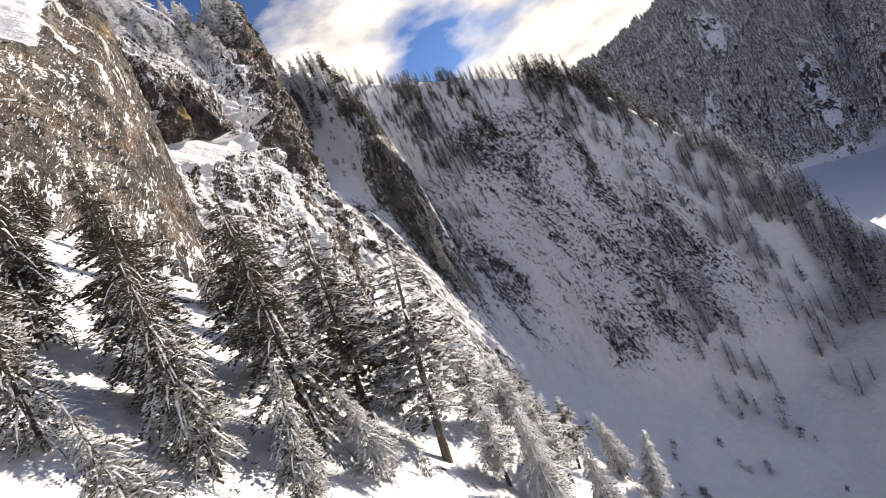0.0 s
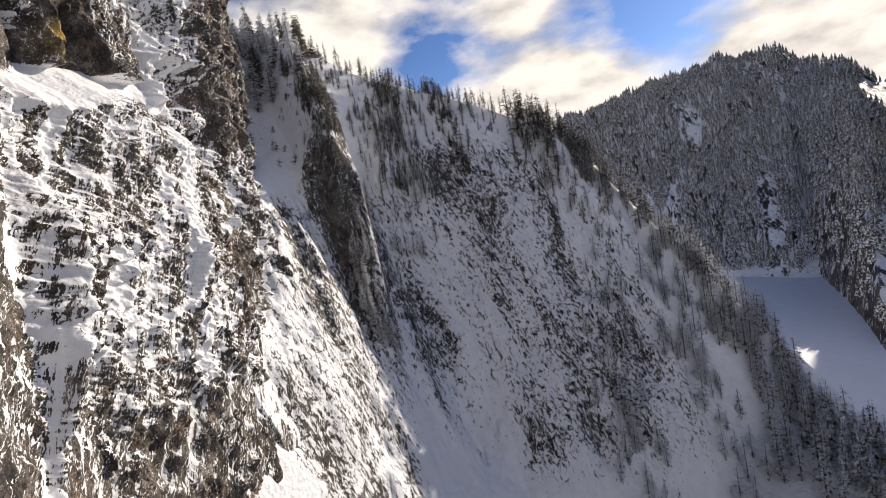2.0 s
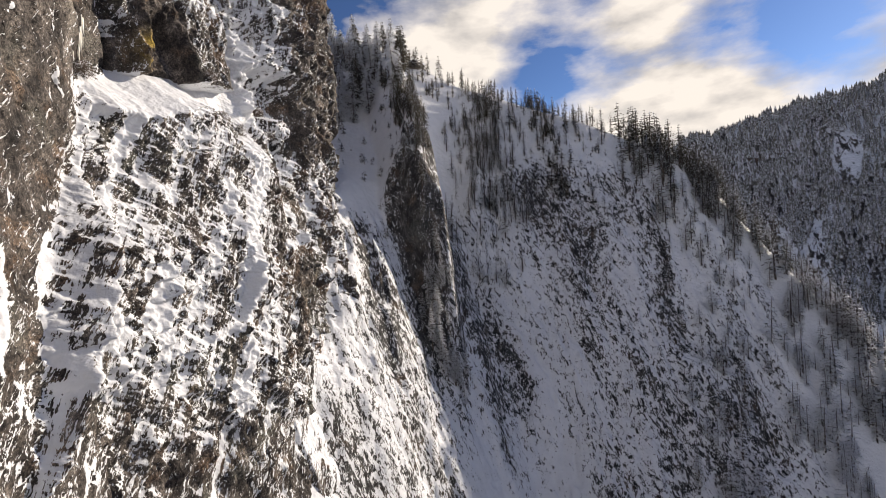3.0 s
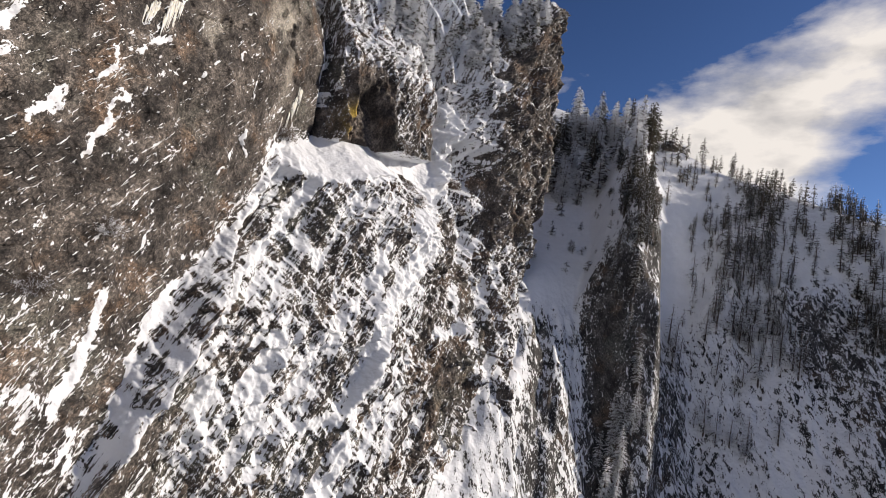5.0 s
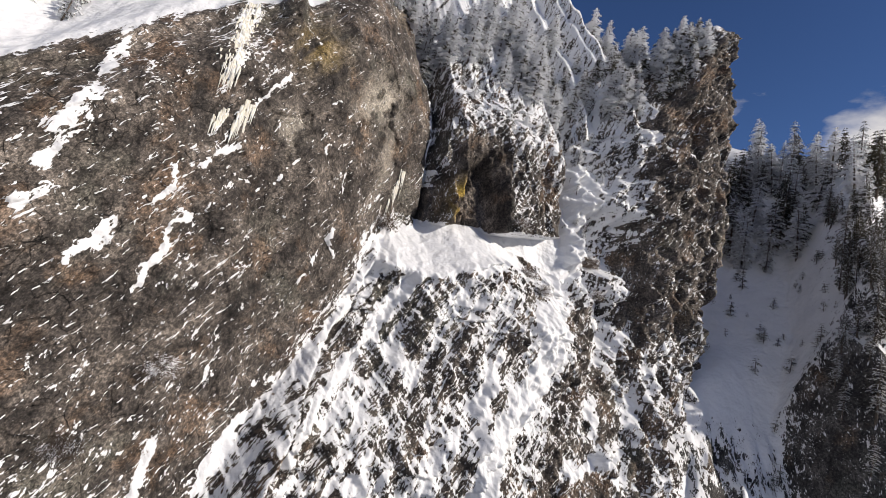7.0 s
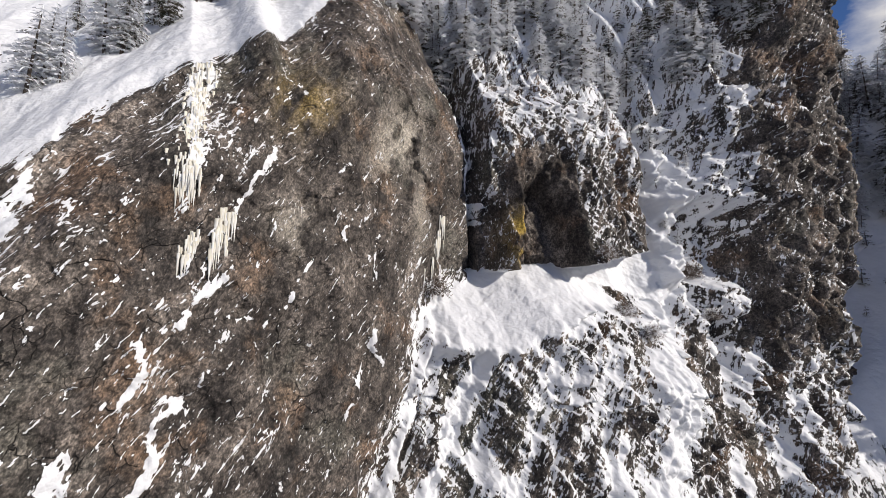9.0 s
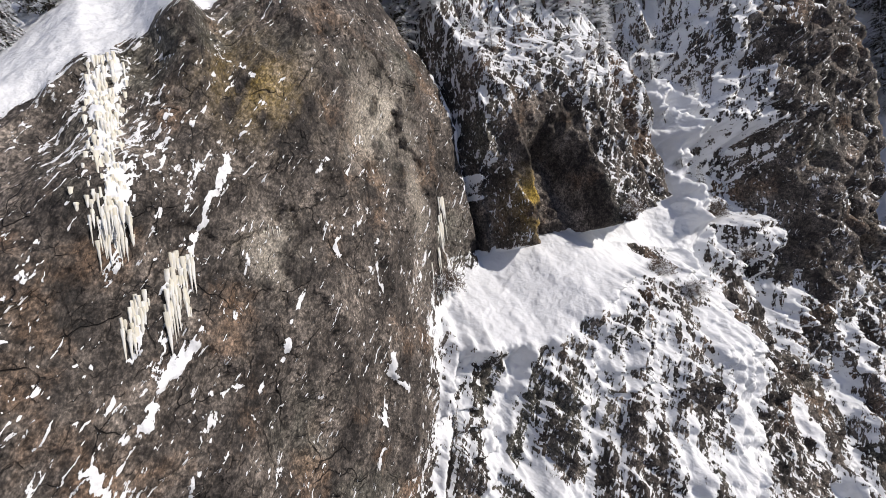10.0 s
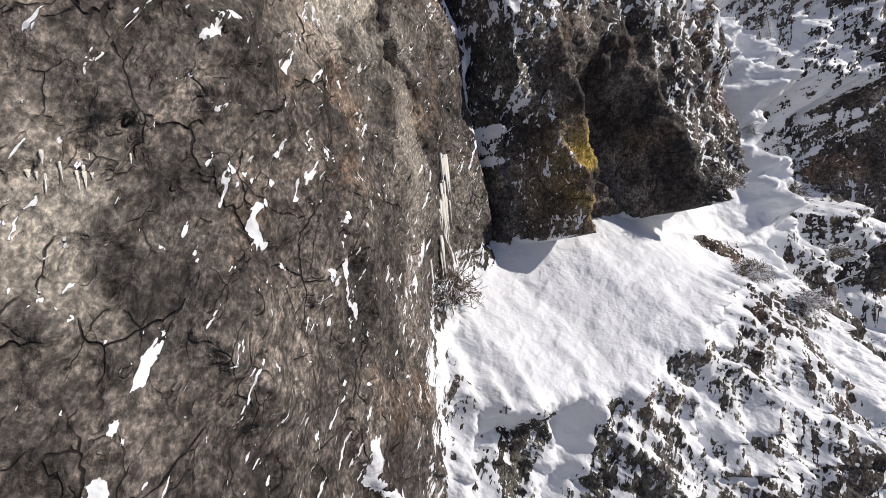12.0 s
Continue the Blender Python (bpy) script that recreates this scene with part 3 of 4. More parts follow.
for lines, cover, swell in ((WALL_ICE, 1.15, 0.18), (CORNER_ICE, 1.1, 0.18), (GULLY_SNOW, 1.6, 0.28), (FACE_SNOW, 1.2, 0.15), (LEDGE_SNOW, 1.15, 0.15)):
    for width, *stations in lines:
        line = 0 * Zw
        for i in range(0, len(stations) - 2, 2):
            y0, z0, y1, z1 = stations[i:i + 4]
            dy, dz = y1 - y0, z1 - z0
            k = np.clip(((Yw - y0) * dy + (Zw - z0) * dz) / (dy * dy + dz * dz), 0, 1)
            gap = np.hypot(Yw + wob - y0 - k * dy, Zw + 0.5 * wob - z0 - k * dz)
            line = np.maximum(line, np.exp(-(gap / max(0.56 * width, 0.11)) ** 2))
        line = line * (back < 0.5) * np.clip(0.95 + 0.45 * flecks + 0.3 * crumbs, 0.8 if lines is GULLY_SNOW else 0.45, 1)
        snow = np.maximum(snow, snow * (1 - line) + cover * line)
        Xw = Xw + swell * width * line
in_cave = (which == 2) * step(103.0, 99.0, Zw) * step(62.0, 62.6, Yw) * (1 - step(66.4, 67.3, Yw))
snow = snow - 1.0 * in_cave - 0.8 * (which == 2) * step(61.6, 61.0, Yw) * step(100.0, 96.0, Zw)
bare = (seen == 0) * step(84, 92, Zw) * step(44.5, 47.5, Yw)
snow = snow - 0.08 * bare
wob = 0.22 * fbm(Yw * 1.3, Zw * 1.3, 21.0 + 0 * Yw, 3)
# open cracks: from (y, z) to (y, z); the rock above each hangs a little over the rock below
for y0, z0, y1, z1, depth in ((46.0, 95.4, 47.9, 96.3, 0.22), (47.9, 96.3, 48.2, 95.2, 0.16), (48.2, 95.2, 47.3, 93.7, 0.18), (47.3, 93.7, 47.1, 92.2, 0.14),
                              (54.6, 101.1, 55.1, 99.8, 0.3), (55.1, 99.8, 56.1, 99.0, 0.25), (56.1, 99.0, 57.2, 96.6, 0.2), (49.4, 97.9, 49.7, 96.9, 0.2),
                              (49.7, 96.9, 51.0, 99.6, 0.15), (44.6, 96.2, 46.0, 95.4, 0.12), (52.4, 98.0, 54.6, 101.1, 0.12)):
    dy, dz = y1 - y0, z1 - z0
    k = np.clip(((Yw - y0) * dy + (Zw - z0) * dz) / (dy * dy + dz * dz), 0, 1)
    gap = np.hypot(Yw + wob - y0 - k * dy, Zw + wob - z0 - k * dz)
    Xw = Xw - depth * np.exp(-(gap / 0.13) ** 2) * (back < 0.5) + 0.5 * depth * np.exp(-(gap / 0.6) ** 2) * (Zw + wob > z0 + k * dz) * (back < 0.5)
    snow = snow - 0.3 * np.exp(-(gap / 0.2) ** 2)
pale = np.exp(-(((Yw - 53.6) / 2.0) ** 2 + ((Zw - 100.8 - 0.5 * (Yw - 53.6)) / 1.9) ** 2)) * (which == 0)
pale = pale + 0.6 * np.exp(-(((Yw - 47.1) / 1.0) ** 2 + ((Zw - 94.9) / 1.1) ** 2)) * (which == 0) + 0.5 * np.exp(-(((Yw - 55.8) / 0.8) ** 2 + ((Zw - 97.0) / 2.6) ** 2)) * (which == 0)
yellow = np.exp(-(((Yw - 62.55) / 0.45) ** 2 + ((Zw - 95.8) / 1.5) ** 2)) * 1.3 + 0.35 * np.exp(-(((Yw - 47.5) / 1.6) ** 2 + ((Zw - 101.0) / 1.6) ** 2))
cliff = new("cliff", grid_mesh("cliff", Xw, Yw, Zw, ROCK, flip=True, snow=snow, pale=np.clip(pale * 1.2, 0, 1), yellow=np.clip(yellow, 0, 1)))
tagged(cliff, "steep brown rock cliff streaked with ice and wind-blown snow", "cliff", kind="structure")

# slopes beyond it
xs = np.concatenate([np.linspace(-110, -41, 40), np.linspace(-40, 100, 430), np.linspace(101, 160, 30)])
ys2 = np.concatenate([np.linspace(40, 73, 30), np.linspace(74, 152, 320), np.linspace(153, 260, 40)])
Xa, Ya = np.meshgrid(xs, ys2)
Za = land(Xa, Ya)
nz = normal_up(Xa, Ya, Za)
m = rib_mask(Xa, Ya)
slant = Xa + 0.35 * Ya + 3.0 * fbm(Xa * 0.06, Ya * 0.06, 8.0 + 0 * Xa, 3)
snow = 0.64 - 0.15 * step(2, -3, Xa) + 0.9 * (nz - 0.43) + 0.60 * (1 - m) + 0.10 * fbm(Xa * 0.05, Ya * 0.05, 40.0 + 0 * Xa, 3) + m * 0.24 * fbm(slant * 0.25, Ya * 0.12, 6.0 + 0 * Xa, 4)
mountainside = new("mountainside", grid_mesh("mountainside", Xa, Ya, Za, SLOPE, flip=True, snow=snow, pale=0 * Xa, yellow=0 * Xa))
tagged(mountainside, "snow-covered mountain slope with bands of dark rock", "mountainside", kind="structure")

# the hill at the start
Xh, Yh = np.meshgrid(np.linspace(-34, 26, 220), np.concatenate([np.linspace(-40, -3, 20), np.linspace(-2, 36, 190)]))
Zh = hill(Xh, Yh)
nz = normal_up(Xh, Yh, Zh)
snow = 0.60 + 1.1 * (nz - 0.42) + 0.15 * fbm(Xh * 0.5, Yh * 0.5, 3.0 + 0 * Xh, 4)
hillside = new("hillside", grid_mesh("hillside", Xh, Yh, Zh, ROCK, flip=True, snow=snow, pale=0 * Xh, yellow=0 * Xh))
tagged(hillside, "snowy wooded hillside ending in a rock brink", "hillside", kind="structure")

# the valley floor, one sheet to the horizon, and the wooded mountain across it
k = np.sign(np.linspace(-1, 1, 121)) * np.abs(np.linspace(-1, 1, 121)) ** 2.2
Xv, Yv = np.meshgrid(4000 * k + 150, 4000 * k + 250)
Zv = 0.6 * fbm(Xv * 0.01, Yv * 0.01, 0.5 + 0 * Xv, 4) - 1
ground = new("ground", grid_mesh("ground", Xv, Yv, Zv, SNOW, flip=True))
tagged(ground, "flat snow-covered valley floor", "valley", kind="structure")


def far_foot(a):
    """Distance of the far mountain's foot by bearing."""
    return 430 + 4.0 * np.maximum(0, 42 - a) - 58.0 * np.clip(a - 43.5, 0, 3.2)


def far_height(a, d):
    """Height of the far mountain by bearing (degrees from +y towards +x) and distance."""
    # Past 50 degrees an unseen shoulder is raised so its shadow covers the valley.
    top = 71 + 640 * np.tan(np.radians(12.3 - 0.0085 * np.minimum(0, a - 38) ** 2 - 0.054 * np.clip(a - 40, 0, 12.5) ** 2 + 19.5 * step(50.5, 57, a)))
    foot = far_foot(a)
    up = np.clip((d - foot) / (640 - foot), 0, 1)
    z = top * (0.35 * up + 0.65 * up ** 1.35)
    down = np.clip((d - 640) / 500, 0, 1)
    return z * (1 - down) + (7 * ridged(a * 0.11, d * 0.003, 0.3 + 0 * a, 4) + 5 * fbm(a * 0.5, d * 0.02, 1.3 + 0 * a, 4)) * step(0, 0.25, up) * (1 - down)


Af, Df = np.meshgrid(np.linspace(-6, 96, 300), np.linspace(200, 1300, 180))
Xf, Yf = Df * np.sin(np.radians(Af)), Df * np.cos(np.radians(Af))
Zf = far_height(Af, Df) - 3
nz = normal_up(Xf, Yf, Zf)
snow = 0.62 + 0.8 * (nz - 0.75) + 0.15 * fbm(Xf * 0.02, Yf * 0.02, Zf * 0.02, 4)
far_mountain = new("far_mountain", grid_mesh("far_mountain", Xf, Yf, Zf, FARROCK, flip=True, snow=snow, pale=0 * Xf, yellow=0 * Xf))
tagged(far_mountain, "rounded wooded mountain under snow across the valley", "mountain", kind="structure")

# ---- trees ----
rng = random.Random(11)


def mesh_from(name, verts, faces, material, smooth=False):
    me = bpy.data.meshes.new(name)
    me.from_pydata([tuple(v) for v in verts], [], faces)
    me.materials.append(material)
    if smooth:
        for p in me.polygons:
            p.use_smooth = True
    return me


def tube(verts, faces, path, radii, sides=7):
    """A tapered limb along a path, added to lists of points and faces."""
    start = len(verts)
    for k, (p, r) in enumerate(zip(path, radii)):
        d = (path[min(k + 1, len(path) - 1)] - path[max(k - 1, 0)]).normalized()
        a = d.orthogonal().normalized()
        b = d.cross(a)
        for s in range(sides):
            w = 2 * math.pi * s / sides
            verts.append(p + (a * math.cos(w) + b * math.sin(w)) * r)
    for k in range(len(path) - 1):
        for s in range(sides):
            i, j = start + k * sides + s, start + k * sides + (s + 1) % sides
            faces.append((i, j, j + sides, i + sides))
    faces.append(tuple(range(start + (len(path) - 1) * sides, start + len(path) * sides)))


def conifer(seed, height, width, whorls, per, twigs, bare=0.08, ragged=0.3, sag=0.55, spray=0.19, fine=0):
    """Points and faces of trunk and crown of one fir: drooping boughs set with sprays."""
    r = random.Random(seed)
    tv, tf, cv, cf = [], [], [], []
    bend = Vector((r.uniform(-0.03, 0.03), r.uniform(-0.03, 0.03), 0)) * height
    path = [Vector((0, 0, -0.6 + (height + 0.3) * k / 8)) + bend * (k / 8) ** 2 for k in range(9)]
    tube(tv, tf, path, [0.017 * height * (1 - 0.93 * k / 8) + 0.012 for k in range(9)])
    for w in range(whorls):
        f = bare + (0.985 - bare) * (w + r.uniform(-0.3, 0.3)) / whorls
        f = min(max(f, bare), 0.985)
        reach = width * ((1 - f) ** 0.75 * 0.92 + 0.06) * min(1.0, 0.55 + 1.6 * (f - bare))
        for b in range(per):
            if r.random() < ragged * 0.5:
                continue
            length = reach * r.uniform(1 - ragged, 1 + ragged * 0.5)
            a = 2 * math.pi * (b + r.uniform(-0.4, 0.4)) / per + w * 1.9
            out, side = Vector((math.cos(a), math.sin(a), 0)), Vector((-math.sin(a), math.cos(a), 0))
            root = Vector((0, 0, f * height)) + bend * f * f
            lift, drop = r.uniform(0.05, 0.30), sag * r.uniform(0.7, 1.3)
            spine = [root + out * length * s + Vector((0, 0, length * (lift * s - drop * s * s))) for s in (0, 0.25, 0.5, 0.75, 1.0)]
            for k in range(4):
                n, w0, w1 = len(cv), 0.055 * length * (1 - 0.2 * k), 0.055 * length * (0.8 - 0.2 * k)
                cv.extend([spine[k] - side * w0, spine[k] + side * w0, spine[k + 1] + side * w1, spine[k + 1] - side * w1])
                cf.append((n, n + 1, n + 2, n + 3))
            for k in range(twigs):
                s = 0.18 + 0.8 * (k + r.random() * 0.6) / twigs
                q = s * 4
                i = min(int(q), 3)
                p = spine[i].lerp(spine[i + 1], q - i)
                for sign in (-1, 1):
                    span = length * (0.42 - 0.26 * s) * r.uniform(0.7, 1.25)
                    way = (out * r.uniform(0.35, 0.8) + side * sign).normalized()
                    tip = p + way * span + Vector((0, 0, -span * r.uniform(0.15, 0.75)))
                    mid = p.lerp(tip, 0.45) + Vector((0, 0, span * 0.10))
                    fat = out * span * spray * r.uniform(0.75, 1.3)
                    for j in range(fine):
                        a0 = p.lerp(tip, (j + r.random()) / (fine + 0.5))
                        a1 = a0 + (way + Vector((r.gauss(0, 0.5), r.gauss(0, 0.5), r.gauss(-0.25, 0.35)))).normalized() * span * r.uniform(0.25, 0.5)
                        f1, am = fat * r.uniform(0.45, 0.8) + Vector((0, 0, span * 0.03)), a0.lerp(a1, 0.5)
                        n = len(cv)
                        cv.extend([a0, am - f1, a1, am + f1])
                        cf.append((n, n + 1, n + 2, n + 3))
                    if not fine:
                        n = len(cv)
                        cv.extend([p, mid - fat, tip, mid + fat])
                        cf.append((n, n + 1, n + 2, n + 3))
    return tv, tf, cv, cf


PROTOS = {}


def tree_proto(kind, seed, needles, **shape):
    """Meshes for one sort of tree, made once."""
    tv, tf, cv, cf = conifer(seed, **shape)
    PROTOS.setdefault(kind, []).append((mesh_from("trunk", tv, tf, BARK, True), mesh_from("crown", cv, cf, needles), shape["height"]))


for k in range(3):
    tree_proto("near", 20 + k, NEEDLES, height=7.0, width=2.0, whorls=30, per=8, twigs=9, bare=0.08, ragged=0.45, sag=0.8, fine=4, spray=0.3)
for k in range(2):
    tree_proto("pine", 30 + k, NEEDLES_DARK, height=7.0, width=2.0, whorls=28, per=8, twigs=9, bare=0.2, ragged=0.6, sag=0.35, fine=4, spray=0.32)
for k in range(5):
    tree_proto("ridge", 40 + k, NEEDLES, height=8.0, width=1.75, spray=0.34, whorls=20, per=7, twigs=5, bare=0.06 + 0.04 * k, ragged=0.45, sag=0.6)
for k in range(4):
    tree_proto("rimed", 60 + k, NEEDLES_WHITE, height=6.0, width=1.7, spray=0.36, whorls=18, per=7, twigs=5, bare=0.03, ragged=0.35, sag=0.6)
for k in range(4):
    tree_proto("wood", 90 + k, NEEDLES_DARK, height=8.0, width=1.75, spray=0.42, whorls=14, per=6, twigs=3, bare=0.05, ragged=0.45, sag=0.55)
for k in range(4):
    tree_proto("white_wood", 95 + k, NEEDLES, height=8.0, width=1.6, spray=0.42, whorls=14, per=6, twigs=3, bare=0.08, ragged=0.45, sag=0.6)
for k in range(3):
    tree_proto("brush", 75 + k, NEEDLES_DARK, height=2.0, width=0.8, spray=0.5, whorls=6, per=5, twigs=2, bare=0.0, ragged=0.6, sag=0.4)
for k in range(3):
    tree_proto("shrub", 70 + k, NEEDLES_DARK, height=2.0, width=0.8, whorls=9, per=6, twigs=4, bare=0.0, ragged=0.5, sag=0.4)


def plant(kind, x, y, z, height, label, group, lean=3.0):
    trunk, crown, h = PROTOS[kind][rng.randrange(len(PROTOS[kind]))]
    low = kind == "shrub"
    ob = tagged(new("shrub" if low else "fir_tree"), label, "shrub" if low else "tree", group)
    s = height / h
    wide = s * rng.uniform(0.85, 1.2)
    ob.matrix_world = pose(x, y, z, rng.gauss(0, lean), rng.gauss(0, lean), rng.uniform(0, 360)) @ Matrix.Diagonal((wide, wide, s, 1))
    for name, me in (("trunk", trunk), ("crown", crown)):
        part_ob = new(name, me)
        part_ob.parent = ob
    return ob


def land_at(x, y):
    return float(land(np.array([x]), np.array([y]))[0])


def hill_at(x, y):
    return float(hill(np.array([x]), np.array([y]))[0])


# on the hill at the start
for kind, x, y, h in (("pine", -2.1, 12.8, 6.8), ("near", -4.2, 10.5, 6.4), ("near", -5.4, 8.6, 4.6), ("pine", -8.0, 12.3, 6.4),
                      ("near", -7.2, 7.6, 3.6), ("near", -5.3, 6.6, 2.6), ("near", -9.3, 9.6, 4.6), ("near", -12, 18, 3.2), ("near", -14, 21, 3.5),
                      ("near", -10, 20, 3.0), ("near", -16, 20.5, 3.5), ("pine", -4.5, 17.0, 7.0), ("pine", -7, 18.5, 6.4), ("near", 0.2, 12.2, 3.2),
                      ("near", 2.9, 16.4, 2.6), ("pine", -0.8, 12.9, 3.0), ("pine", 0.6, 13.8, 3.4), ("near", 5.8, 16.5, 4.2), ("near", 3.4, 15.5, 2.4), ("pine", -1.2, 18.5, 4.6), ("near", -8.4, 20.5, 3.6), ("near", -11.5, 13.5, 3.4),
                      ("near", -13.5, 16, 3.0), ("near", -16.5, 18, 3.2), ("near", -6.6, 10.0, 5.2), ("near", -3.9, 8.3, 3.0), ("near", -2.9, 10.4, 2.6), ("near", -8.3, 6.0, 3.2), ("near", -10.6, 7.6, 5.0), ("near", -6.2, 5.0, 2.2), ("near", -9.8, 11.2, 5.6), ("pine", -1.0, 15.5, 4.8), ("pine", -3.4, 12.0, 6.0), ("pine", -5.6, 13.0, 6.2), ("pine", 0.6, 19.4, 3.0), ("pine", 0.9, 14.4, 3.4), ("near", 1.7, 13.2, 2.4), ("pine", -0.1, 16.8, 3.8), ("near", 2.6, 12.2, 1.8), ("pine", 1.4, 16.2, 2.8), ("near", -6.3, 14.6, 4.6), ("near", -3.2, 14.8, 3.0)):
    plant(kind, x, y, hill_at(x, y), h, "snow-laden fir tree on the wooded hillside" if kind == "near" else "tall sparse conifer with bare lower trunk on the hillside", "hillside trees", 4)
for k in range(8):
    x, y = rng.uniform(-18, -10), rng.uniform(13, 20.5)
    plant("near", x, y, hill_at(x, y), rng.uniform(1.6, 3.4), "snow-laden fir tree on the wooded hillside", "hillside trees", 4)
for k in range(26):
    x, y = rng.uniform(-16, 1.5), rng.uniform(11, 22)
    plant("shrub", x, y, hill_at(x, y), rng.uniform(0.7, 1.5), "small snow-dusted fir sapling on the hillside", "hillside saplings")


def scatter(count, kind, spot, heights, label, group, tries=40):
    for k in range(count):
        x, y = spot()
        plant(kind, x, y, land_at(x, y) - 0.1, rng.uniform(*heights), label, group)


def on_crest():
    x = rng.uniform(-13, 62)
    return x, float(crest_line(x)) - abs(rng.gauss(0, 5)) + 1.5


def on_rib():
    y = 88 + 24 * rng.random() ** 1.4
    up = y - 95
    return -5.0 - (0.36 if up > 0 else 0.6) * up + rng.gauss(0.3, 1.6), y


def on_second_rib():
    k = rng.random()
    return 8 - 3 * k + rng.gauss(0, 2.0), 112 + 20 * k


def on_third_rib():
    k = rng.random()
    return 21 - 2 * k + rng.gauss(0, 2.6), 115 + 17 * k


def on_far_crest():
    k = rng.random()
    x = 36 + 38 * k + rng.gauss(0, 2.5)
    return x, float(crest_line(x)) + 1 - abs(rng.gauss(0, 4))


def on_spur():
    y = rng.uniform(74, 118)
    return float(spur_line(y)) - abs(rng.gauss(0, 6)) + 1.0, y


scatter(90, "ridge", on_rib, (3.0, 7.0), "tall snow-dusted fir tree on the steep rib", "rib trees")
scatter(44, "rimed", lambda: (rng.uniform(-30, -9), rng.uniform(108, 123)), (4.0, 10.0), "tall rimed fir tree on the ridge behind the rock tower", "ridge trees")
scatter(26, "ridge", lambda: (rng.uniform(-28, -10), rng.uniform(112, 123.5)), (4.5, 11.0), "tall rimed fir tree on the ridge behind the rock tower", "ridge trees")
scatter(46, "shrub", lambda: (rng.uniform(-22, -6), rng.uniform(91, 108)), (0.8, 2.4), "dark shrub poking through the snow slope", "slope shrubs")
scatter(20, "shrub", lambda: (rng.uniform(8, 44), rng.uniform(70, 79)), (0.8, 3.0), "dark brush at the foot of the slope", "slope shrubs")
scatter(60, "shrub", lambda: (rng.uniform(4, 60), rng.uniform(112, 145)), (0.8, 2.2), "dark shrub poking through the snow slope", "slope shrubs")

# along the cliff's upper edge, behind the brink
brink_row = len(t_low) + len(t_high)


def on_cliff(y, behind):
    c = int(np.argmin(np.abs(ys - y)))
    r = brink_row + int(np.argmin(np.abs(back[brink_row:, c] - behind)))
    return float(Xw[r, c]), float(Yw[r, c]), float(Zw[r, c])


for k in range(36):
    plant("rimed", *on_cliff(rng.uniform(30, 47), 5.5 + rng.expovariate(0.2)), rng.uniform(2.4, 5.2), "fir tree thick with rime above the cliff brink", "brink trees")
# the dense wood on the spur and along the far crest
def wood(name, count, kind, spot, heights, label):
    """Many trees of one kind joined into one mesh."""
    flat = []
    for trunk, crown, h in PROTOS[kind]:
        both = []
        for me in (trunk, crown):
            co, loops, sizes = np.empty(len(me.vertices) * 3), np.empty(len(me.loops), np.int32), np.empty(len(me.polygons), np.int32)
            me.vertices.foreach_get("co", co)
            me.loops.foreach_get("vertex_index", loops)
            me.polygons.foreach_get("loop_total", sizes)
            both.append((co.reshape(-1, 3), loops, sizes))
        flat.append((both, h))
    cos, loops, sizes, slots, n = [], [], [], [], 0
    for k in range(count):
        x, y, *z = spot()
        both, h = flat[rng.randrange(len(flat))]
        s = rng.uniform(*heights) / h
        w, a = s * rng.uniform(0.9, 1.3), rng.uniform(0, 2 * math.pi)
        ca, sa, z = math.cos(a) * w, math.sin(a) * w, z[0] - 0.1 if z else land_at(x, y) - 0.1
        for slot, (co, lp, sz) in enumerate(both):
            cos.append(np.stack([x + ca * co[:, 0] - sa * co[:, 1], y + sa * co[:, 0] + ca * co[:, 1], z + s * co[:, 2]], -1))
            loops.append(lp + n)
            sizes.append(sz)
            slots.append(np.full(len(sz), slot, np.int32))
            n += len(co)
    cos, loops, sizes, slots = np.concatenate(cos), np.concatenate(loops), np.concatenate(sizes), np.concatenate(slots)
    me = bpy.data.meshes.new(name)
    me.vertices.add(n)
    me.vertices.foreach_set("co", cos.ravel())
    me.loops.add(len(loops))
    me.loops.foreach_set("vertex_index", loops)
    me.polygons.add(len(sizes))
    me.polygons.foreach_set("loop_start", (np.cumsum(sizes) - sizes).astype(np.int32))
    me.materials.append(BARK)
    me.materials.append(PROTOS[kind][0][1].materials[0])
    me.polygons.foreach_set("material_index", slots)
    me.update(calc_edges=True)
    return tagged(new(name, me), label, "forest", kind="stuff")


wood("upper_wood", 200, "rimed", lambda: on_cliff(rng.uniform(54, 76) if rng.random() < 0.6 else rng.uniform(66, 90), 0.6 + 24 * rng.random() ** 1.5), (2.5, 7.0), "fir trees thick with rime on the upper slope")
wood("tower_wood", 40, "rimed", lambda: on_cliff(rng.uniform(73, 88), 0.3 + 5 * rng.random()), (2.2, 5.0), "fir trees thick with rime on top of the rock tower")
wood("spur_wood", 260, "wood", on_spur, (5.0, 10.0), "dark conifer wood in shade on the spur")
wood("crest_wood", 210, "wood", on_far_crest, (4.0, 8.5), "dark conifer wood along the falling ridge")
wood("ridge_wood", 170, "white_wood", on_crest, (2.5, 6.0), "snow-dusted conifers along the ridge crest")
wood("slope_wood", 90, "wood", on_second_rib, (3.0, 6.5), "dark fir trees in a band up the snowy slope")
wood("slope_wood", 70, "wood", on_third_rib, (2.5, 5.5), "dark fir trees in a band up the snowy slope")
wood("slope_wood", 40, "wood", lambda: (40 + rng.gauss(0, 2.5), 91 + rng.gauss(0, 4)), (4.0, 8.0), "clump of dark fir trees below the rock face")
